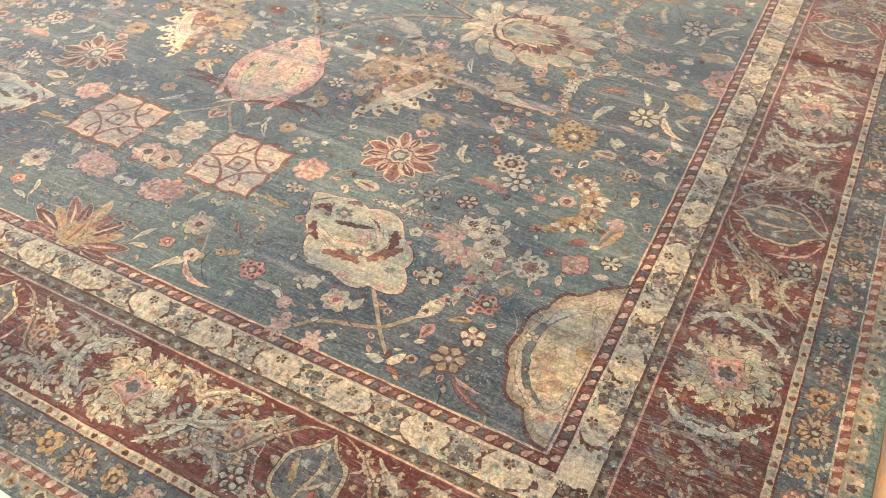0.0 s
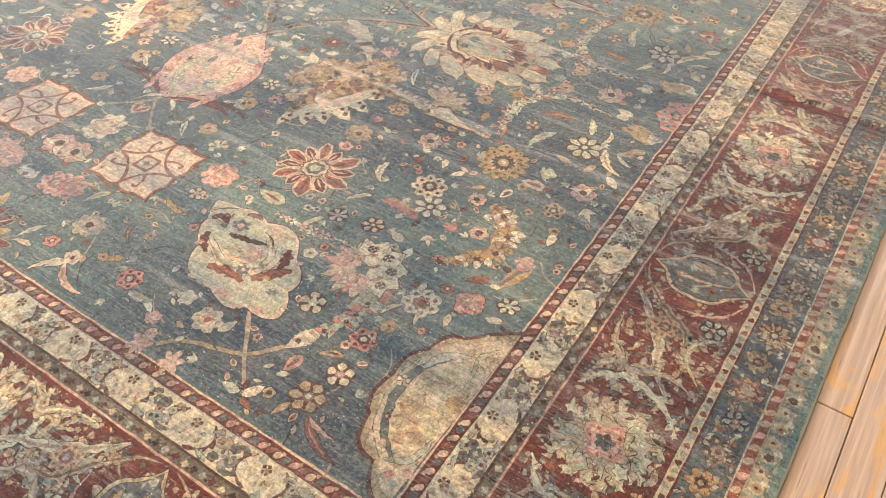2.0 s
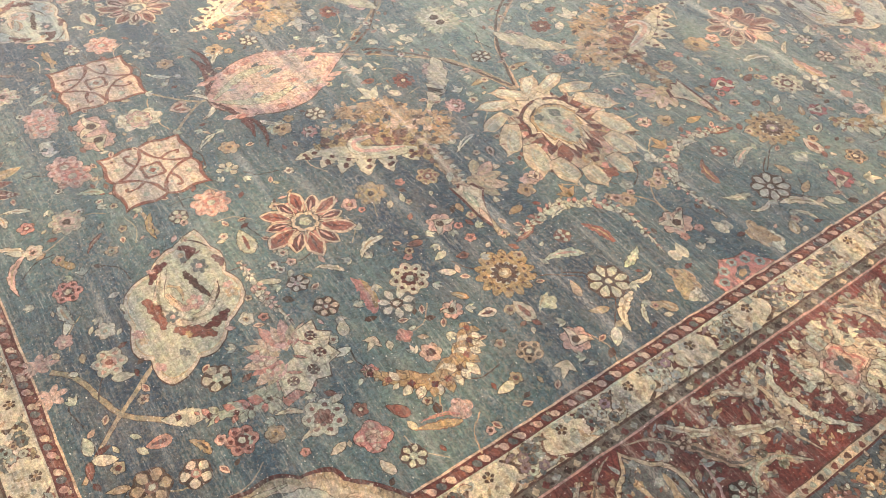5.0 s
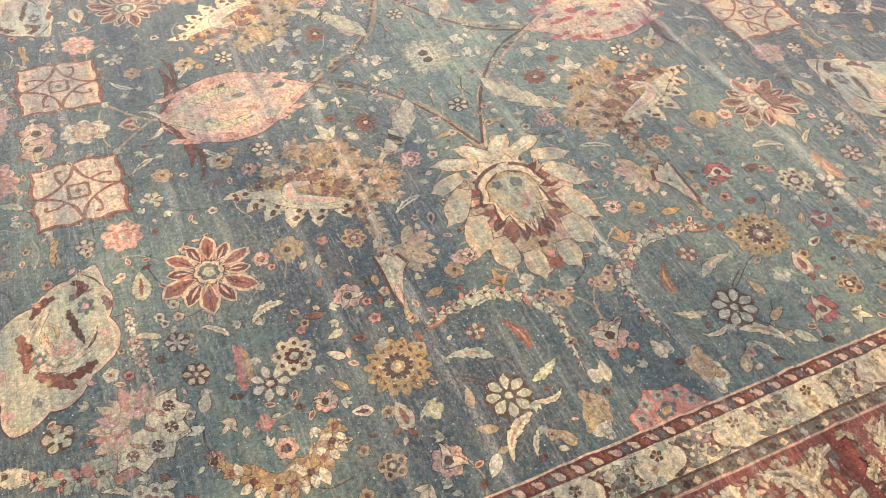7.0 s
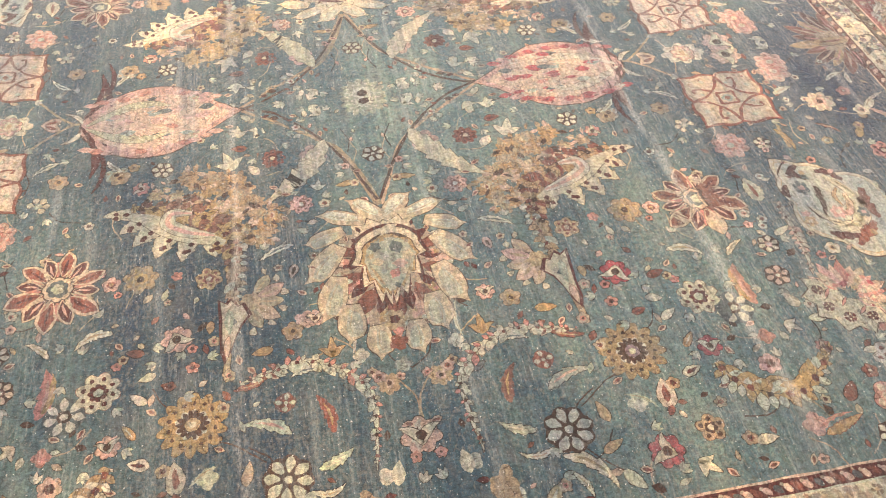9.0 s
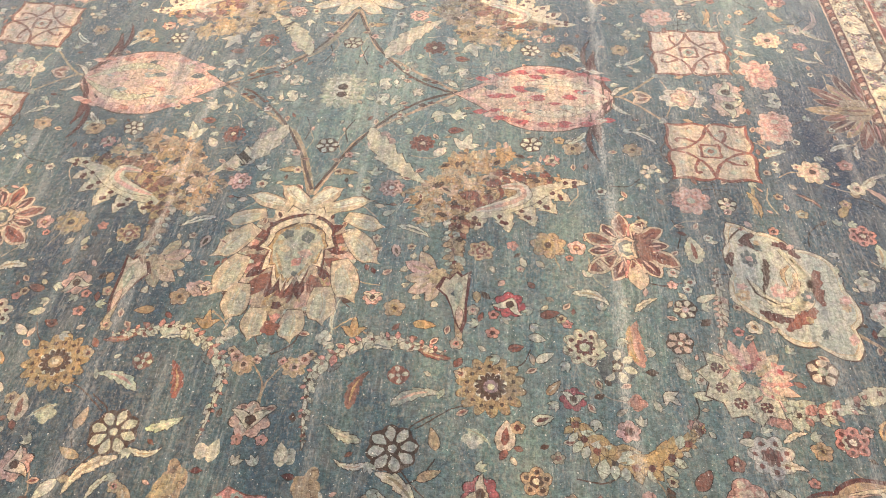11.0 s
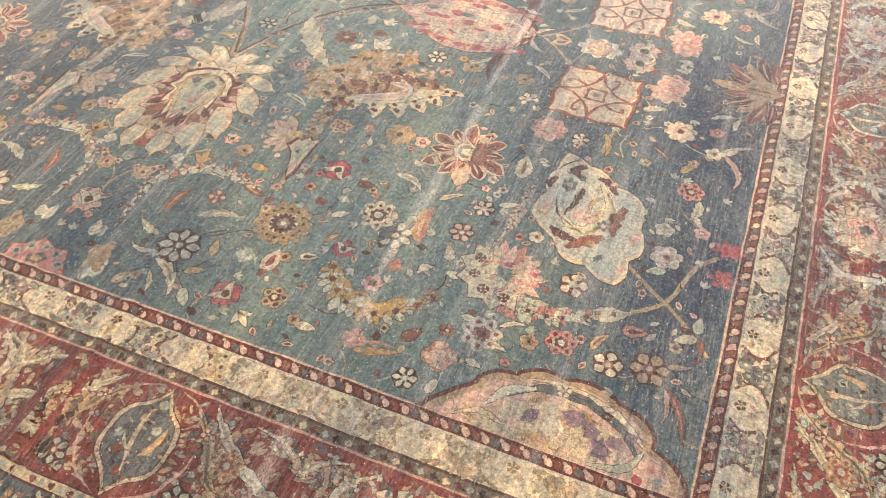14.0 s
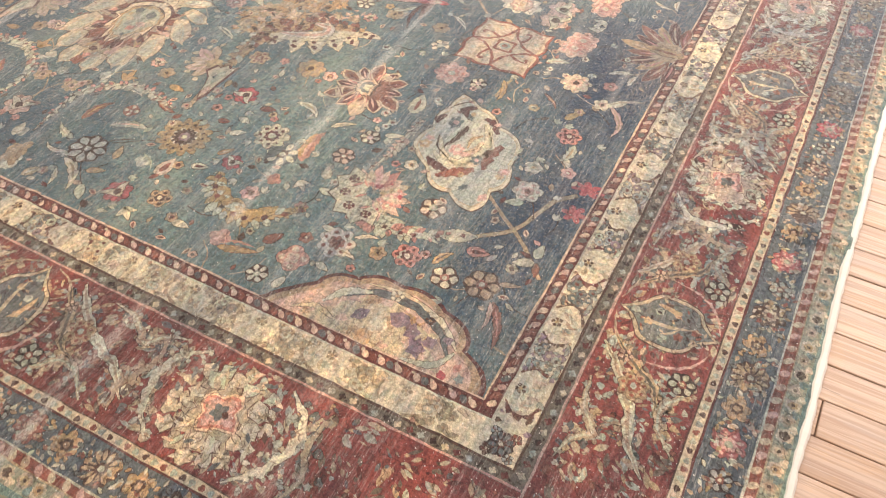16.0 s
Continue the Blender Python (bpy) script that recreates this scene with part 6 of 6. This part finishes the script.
def red_cells(side, diamonds, rosettes):
    lo, hi, c = SIDES[side]
    d0, d1 = BANDS[3][2 + 2 * c], BANDS[3][3 + 2 * c]
    m, half = (d0 + d1) / 2, (d1 - d0) / 2
    r = random.Random(40 + len(side))
    # small leaves and sprays that fill the ground, combed along slanting stems
    shapes = []
    for k in range(int((hi - lo + 2 * d1) / 0.0009)):
        s, d = r.uniform(lo - d1, hi + d1), r.uniform(d0 + 0.010, d1 - 0.010)
        if (s < lo - d or s > hi + d) and c:
            continue
        flow = noise.noise(Vector((s * 7, d * 9, 4.0 + c))) * 2.6 + (0.8 if math.sin(s * 6.0) > 0 else -0.8)
        t = flow + r.gauss(0, 0.35)
        ln = r.uniform(0.012, 0.036)
        e = min(d1 - 0.006, max(d0 + 0.006, d + ln * math.sin(t)))
        lot = noise.noise(Vector((s * 22, d * 22, 8.0)))
        if lot < (-0.06 if side == "left" else -0.16):
            continue
        dye = r.choice(("dove", "straw", "sage", "dove", "tan", "mist") if lot > 0.22 else ("dove", "tan", "guard", "guard", "slate", "mist", "maroon", "brick"))
        if k % 3 == 0:
            shapes += blob(s, d, r.uniform(0.004, 0.0085), dye, 0.0004 * (k % 900), "ink" if k % 5 == 0 else None, r)
        else:
            shapes += blade(s, d, s + ln * math.cos(t), e, r.uniform(0.25, 0.5), dye, 0.0004 * (k % 900), "ink" if k % 6 == 0 else None)
    weave("border_sprays", shapes, side, kind="stuff", rough=False)
    for k, s in enumerate(diamonds):
        weave("border_medallion", diamond_shapes(s, m + 0.003, 0.088, half - 0.008), side, 2.0, "slate woven medallion edged in cream")
        for f in (1, -1):
            shapes = []
            for pts, w, dye, edge in (
                (((0.105, -0.9), (0.15, -0.55), (0.23, -0.1), (0.31, 0.15), (0.37, 0.55)), 0.036, "ivory", "dove"),
                (((0.10, 0.85), (0.16, 0.72), (0.20, 0.45), (0.25, 0.5), (0.30, 0.85)), 0.028, "dove", "sage"),
                (((0.08, -0.75), (0.13, -0.3), (0.17, 0.2), (0.22, 0.35)), 0.034, "tan", "guard"),
                (((0.20, -0.85), (0.27, -0.75), (0.32, -0.45), (0.35, -0.7), (0.40, -0.85)), 0.030, "dove", "ivory"),
                (((0.02, 0.95), (0.08, 0.7), (0.11, 0.3), (0.12, -0.2)), 0.012, "pink", "ivory"),
                (((0.02, -0.95), (0.07, -0.8), (0.09, -0.55), (0.06, -0.35)), 0.012, "dove", "ivory"),
            ):
                line = curve([(s + f * a, m + b * half) for a, b in pts], 7)
                wide = lambda q, e, w=w: w * 0.42 * math.sin(math.pi * (0.06 + 0.9 * q)) * (1 - 0.62 * ((6 * q + (0.5 if e > 0 else 0)) % 1.0))  # noqa: E731
                if w > 0.02:
                    shapes.append(("strip", ribbon(line, lambda q, e, g=wide: g(q, e) + 0.0016), "ink", 1.0 + w))
                shapes.append(("strip", ribbon(line, wide), dye, 1.2 + w))
                if w > 0.02:
                    shapes.append(("strip", ribbon(line, lambda q, e, g=wide: 0.35 * g(q, e)), edge, 1.4 + w))
                    for j in (*range(1, len(line) - 1), *range(1, len(line) - 1, 2)):
                        x, y = line[j] + np.array((r.gauss(0, 0.014), r.gauss(0, 0.014)))
                        if d0 + 0.014 < y < d1 - 0.014:
                            shapes += blob(x, y, r.uniform(0.006, 0.012), r.choice((dye, edge, "slate", "mist", "tan", "dove")), 0.8, "ink" if j % 3 == 2 else None, r)
            weave("border_scroll", shapes, side)
            weave("border_star", daisy_shapes(s + f * 0.135, m + 0.62 * half, 0.030, 6, "sage", "ink", "brick", 0.2, "cream", level=1.8), side)
            weave("border_star", daisy_shapes(s + f * 0.12, m - 0.45 * half, 0.017, 5, "peach", "brown", "brown", 0.2, "cream", level=1.8), side)
            weave("border_bloom", rosette_shapes(s + f * 0.185, m - 0.12 * half, 0.034, 7, "tan", "brick", "mist", "guard", level=1.7), side)
    for s in rosettes:
        weave("border_rosette", great_rosette_shapes(s, m, half * 0.86), side, 2.0, "cream and pink woven border rosette")
        for f in (1, -1):
            shapes = []
            for pts, w, dye in ((((0.10, -0.85), (0.155, -0.5), (0.165, 0.0), (0.14, 0.5), (0.09, 0.9)), 0.030, "ivory"), (((0.2, -0.8), (0.19, -0.2), (0.215, 0.3), (0.2, 0.8)), 0.024, "dove")):
                line = curve([(s + f * a, m + b * half) for a, b in pts], 7)
                wide = lambda q, e, w=w: w * 0.42 * math.sin(math.pi * (0.06 + 0.9 * q)) * (1 - 0.62 * ((6 * q + (0.5 if e > 0 else 0)) % 1.0))  # noqa: E731
                shapes.append(("strip", ribbon(line, lambda q, e, g=wide: g(q, e) + 0.0016), "ink", 1.0 + w))
                shapes.append(("strip", ribbon(line, wide), dye, 1.3 + w))
                for j in (*range(1, len(line) - 1), *range(1, len(line) - 1, 2)):
                    x, y = line[j] + np.array((r.gauss(0, 0.012), r.gauss(0, 0.010)))
                    if d0 + 0.014 < y < d1 - 0.014:
                        shapes += blob(x, y, r.uniform(0.006, 0.012), r.choice((dye, "dove", "slate", "mist")), 0.8, "ink" if j % 2 else None, r)
            weave("border_scroll", shapes, side)


def blue_cells(side):
    lo, hi, c = SIDES[side]
    d0, d1 = BANDS[5][2 + 2 * c], BANDS[5][3 + 2 * c]
    m = (d0 + d1) / 2
    s, k, r = lo - d0 + 0.03, 0, random.Random(70 + len(side))
    while s < hi + d0:
        kind = k % 6
        if kind == 0:
            weave("blue_border_flower", rosette_shapes(s, m, 0.036, 8, "brick" if c == 0 else "crimson", "pink", "sage", "ink"), side)
        elif kind in (1, 3):
            weave("blue_border_flower", rosette_shapes(s, m - 0.006, 0.030, 6, "gold", "brown", "tan", "ink", deep=0.35), side)
        elif kind == 2:
            weave("blue_border_flower", daisy_shapes(s, m, 0.040, 12, "tan", "brown", "brown", 0.1, "sage"), side)
        elif kind == 4:
            weave("blue_border_flower", rosette_shapes(s, m, 0.036, 8, "brown", "dove", "brick", "ink", deep=0.3), side)
        else:
            weave("blue_border_flower", daisy_shapes(s, m + 0.004, 0.026, 6, "mist", "ink", "brick", 0.1, "cream"), side)
        shapes = []
        for j in range(28):
            a, d, t = s + r.uniform(-0.045, 0.07), r.uniform(d0 + 0.01, d1 - 0.01), r.uniform(0, 6.28)
            shapes += blade(a, d, a + 0.016 * math.cos(t), d + 0.016 * math.sin(t), 0.5, r.choice(("dove", "tan", "sage", "gold", "slate", "brick", "ivory")), 0.02 * j, "ink" if j % 2 else None)
        weave("blue_border_leaves", shapes, side, kind="stuff")
        s, k = s + r.uniform(0.080, 0.092), k + 1


for side_name in SIDES:
    guards(side_name)
    cream_cells(side_name)
    blue_cells(side_name)
red_cells("near", (-0.577, 0.468), (-1.100, -0.045, 1.030))
red_cells("far", (-0.577, 0.468), (-1.100, -0.045, 1.030))
red_cells("right", (0.355, 1.290, 2.225), (0.845, 1.735))
red_cells("left", (0.400, 1.330, 2.260), (0.860, 1.790))


def corner(side_x, side_y, sx, sy):
    """The corner squares of the cream and red borders."""
    global laid

    def put(shapes):
        return [(kind, [(side_x + sx * a, side_y + sy * b) for a, b in pts], dye, level) for kind, pts, dye, level in shapes]
    small = []
    for s, d, r, n, dye in ((0.07, 0.07, 0.028, 8, "slate"), (0.048, 0.092, 0.014, 5, "brown"), (0.092, 0.05, 0.014, 5, "brick"), (0.05, 0.05, 0.012, 5, "mist"), (0.095, 0.095, 0.012, 5, "mist")):
        small += daisy_shapes(s, d, r, n, dye, "ink", "brown", 0.3, "cream")
    great = great_rosette_shapes(0.268, 0.268, 0.092)
    arcs = []
    for reach, dye, edge in ((0.118, "straw", "dove"), (0.150, "dove", "slate")):
        for k in range(4):
            t0 = math.pi / 2 * k + 0.25
            line = [np.array((0.268 + reach * math.cos(t0 + 0.12 * j), 0.268 + reach * math.sin(t0 + 0.12 * j))) for j in range(10)]
            line = [np.clip(p, 0.165, 0.372) for p in line]
            arcs.append(put([("strip", ribbon(line, lambda q, e: 0.0016 + 0.009 * math.sin(math.pi * (0.08 + 0.84 * q)) * (1 - 0.6 * ((4 * q + (0.5 if e > 0 else 0)) % 1.0))), "ink", 0.2), ("strip", ribbon(line, lambda q, e: 0.009 * math.sin(math.pi * (0.08 + 0.84 * q)) * (1 - 0.6 * ((4 * q + (0.5 if e > 0 else 0)) % 1.0))), dye, 0.4), ("strip", ribbon(line[2:-2], lambda q, e: 0.002), edge, 0.6)]))
    for name, shapes in (("corner_flower", put(small)), ("corner_rosette", put(great)), *(("corner_scroll", a) for a in arcs)):
        laid += 1
        w, r, tints = Web(), random.Random(laid), {}
        for kind, pts, dye, level in shapes:
            tints.setdefault(dye, tint(dye, False, r))
            done = [sway(*p) for p in pts]
            if kind == "fan":
                w.fan(done[1:], tints[dye], 2.4 + level, done[0])
            else:
                w.strip(done[: len(done) // 2], done[len(done) // 2 :], tints[dye], 2.4 + level)
        w.make(name, rug, ground="red")


for corner_x, sign_x in ((SIDE_L, -1), (SIDE_R, 1)):
    corner(corner_x, 0.0, sign_x, -1)
    corner(corner_x, FAR, sign_x, 1)


# ---- small leaves, buds and tendrils scattered over the field between the large motifs ----
def filler():
    r = random.Random(21)
    taken = []
    for ob in rug.children:
        if ob.name.split(".")[0] in ("field", "vine", "rim") or "guard" in ob.name or "border" in ob.name or "outer" in ob.name:
            continue
        xs = [v.co.x for v in ob.data.vertices]
        ys = [v.co.y for v in ob.data.vertices]
        cx, cy = (min(xs) + max(xs)) / 2, (min(ys) + max(ys)) / 2
        if cx > AXIS - 0.02 and cy < 1.4:
            taken.append((cx - AXIS, cy, 0.36 * (max(xs) - min(xs)) + 0.004, 0.36 * (max(ys) - min(ys)) + 0.004))
    made = 0
    for k in range(9000):
        u, v = r.uniform(0.01, 1.46), r.uniform(0.02, 1.29)
        if any(((u - a) / (p + 0.005)) ** 2 + ((v - b) / (q + 0.005)) ** 2 < 1 for a, b, p, q in taken):
            continue
        taken.append((u, v, 0.012, 0.012))
        t, kind = r.uniform(0, 6.28), made % 7
        c, s = math.cos(t), math.sin(t)
        if kind < 3:
            ln = r.uniform(0.016, 0.03)
            lay("leaf", blade(u - ln / 2 * c, v - ln / 2 * s, u + ln / 2 * c, v + ln / 2 * s, r.uniform(0.38, 0.6), r.choice(("ivory", "sage", "cream", "tan", "brick", "brick", "pink", "brown", "maroon", "dove", "straw")), 0, r.choice(("ink", "brown"))))
        elif kind == 3:
            lay("bud", blade(u - 0.013 * c, v - 0.013 * s, u + 0.013 * c, v + 0.013 * s, 0.55, "peach", 0, "ink") + blade(u - 0.009 * c, v - 0.009 * s, u + 0.009 * c, v + 0.009 * s, 0.4, "brick", 0.8))
        elif kind == 4:
            shapes = []
            for turn in (-0.9, 0.0, 0.9):
                shapes += blade(u - 0.01 * c, v - 0.01 * s, u + 0.016 * math.cos(t + turn), v + 0.016 * math.sin(t + turn), 0.4, r.choice(("ivory", "sage", "mist")), 0.02 * turn, "ink")
            lay("leaf_sprig", shapes)
        elif kind == 5:
            rosette(u, v, r.uniform(0.010, 0.016), 5, r.choice(("pink", "tan", "ivory", "dove", "rose", "straw")), r.choice(("brick", "rose", "maroon")), "brown")
        else:
            vine([(u - 0.045 * c, v - 0.045 * s), (u - 0.014 * s, v + 0.014 * c), (u + 0.05 * c, v + 0.05 * s)], 0.0032, r.choice(("brown", "ink", "tan", "dove")))
        made += 1
        if made > 390:
            break


filler()


# ---- the rug's body: foundation, corded edges and the pale selvage ----
def rug_body():
    bm = bmesh.new()
    e, s = EDGE["e"], EDGE["s"]
    box(bm, SIDE_L - s, SIDE_R + s, -e, FAR + e, FLOOR_Z, -0.0035)
    part("foundation", bm, FRINGE, rug, "off-white cotton foundation")

    def cord(name, points, radius, mat, label):
        bm = bmesh.new()
        rings = []
        for k, (x, y, z) in enumerate(points):
            d = Vector(points[min(k + 1, len(points) - 1)]) - Vector(points[max(k - 1, 0)])
            n = Vector((-d.y, d.x, 0)).normalized()
            rad = radius * (1 + 0.12 * math.sin(k * 1.9) + 0.08 * math.sin(k * 0.7))
            rings.append([bm.verts.new(Vector((x, y, z)) + n * rad * math.cos(a) + Vector((0, 0, rad * 0.8 * math.sin(a)))) for a in (0, 1.05, 2.09, 3.14, 4.19, 5.24)])
        for p, q in zip(rings, rings[1:]):
            for j in range(6):
                bm.faces.new((p[j], p[(j + 1) % 6], q[(j + 1) % 6], q[j]))
        part(name, bm, mat, rug, label)

    def wobble(t, amp):
        return amp * noise.noise(Vector((t * 2.3, 3.1, 0))) + amp * 0.4 * noise.noise(Vector((t * 9, 1.1, 0)))

    n = 220
    for x, name in ((SIDE_R + s, "selvage"), (SIDE_L - s, "selvage")):
        pts = []
        for k in range(n + 1):
            y = -e + (FAR + 2 * e) * k / n
            pts.append((x + math.copysign(0.003, x) + wobble(y, 0.007), y, -0.003))
        cord(name, pts, 0.0095, FRINGE, "white overcast selvage")
    for y in (-e, FAR + e):
        pts = [(SIDE_L - s + (SIDE_R - SIDE_L + 2 * s) * k / n, y + wobble(k * 0.02 + y, 0.004), -0.004) for k in range(n + 1)]
        cord("end_cord", pts, 0.005, CORD, "grey-green corded end finish")


rug_body()


# ---- floor boards, along the rug's end ----
def boards():
    rng = random.Random(5)
    pitch, gap = 0.0905, 0.0022
    kinds = []
    for length in (1.9, 2.6, 3.3):
        bm = bmesh.new()
        box(bm, 0, length - 0.003, gap / 2, pitch - gap / 2, -0.019, 0.0, 0.0016)
        me = bpy.data.meshes.new("board")
        bm.to_mesh(me)
        bm.free()
        me.materials.append(PINE)
        kinds.append((length, me))
    y = ROOM_Y0 - 0.054
    while y < ROOM_Y1 - pitch:
        x, first = -ROOM_X, True
        near = -1.6 < y < 2.4
        while x < ROOM_X - 0.02:
            length, me = rng.choice(kinds if near else kinds[1:])
            share = rng.uniform(0.45, 1.0) if first else 1.0
            first = False
            if x + length * share > ROOM_X - 0.3:
                share = (ROOM_X - x) / length
            ob = new("board", me)
            ob.matrix_basis = pose(x, y, FLOOR_Z - rng.uniform(0, 0.0012), rng.uniform(-0.25, 0.25)) @ Matrix.Diagonal((share, 1, 1, 1))
            ob.parent = floor
            x += length * share
        y += pitch


boards()
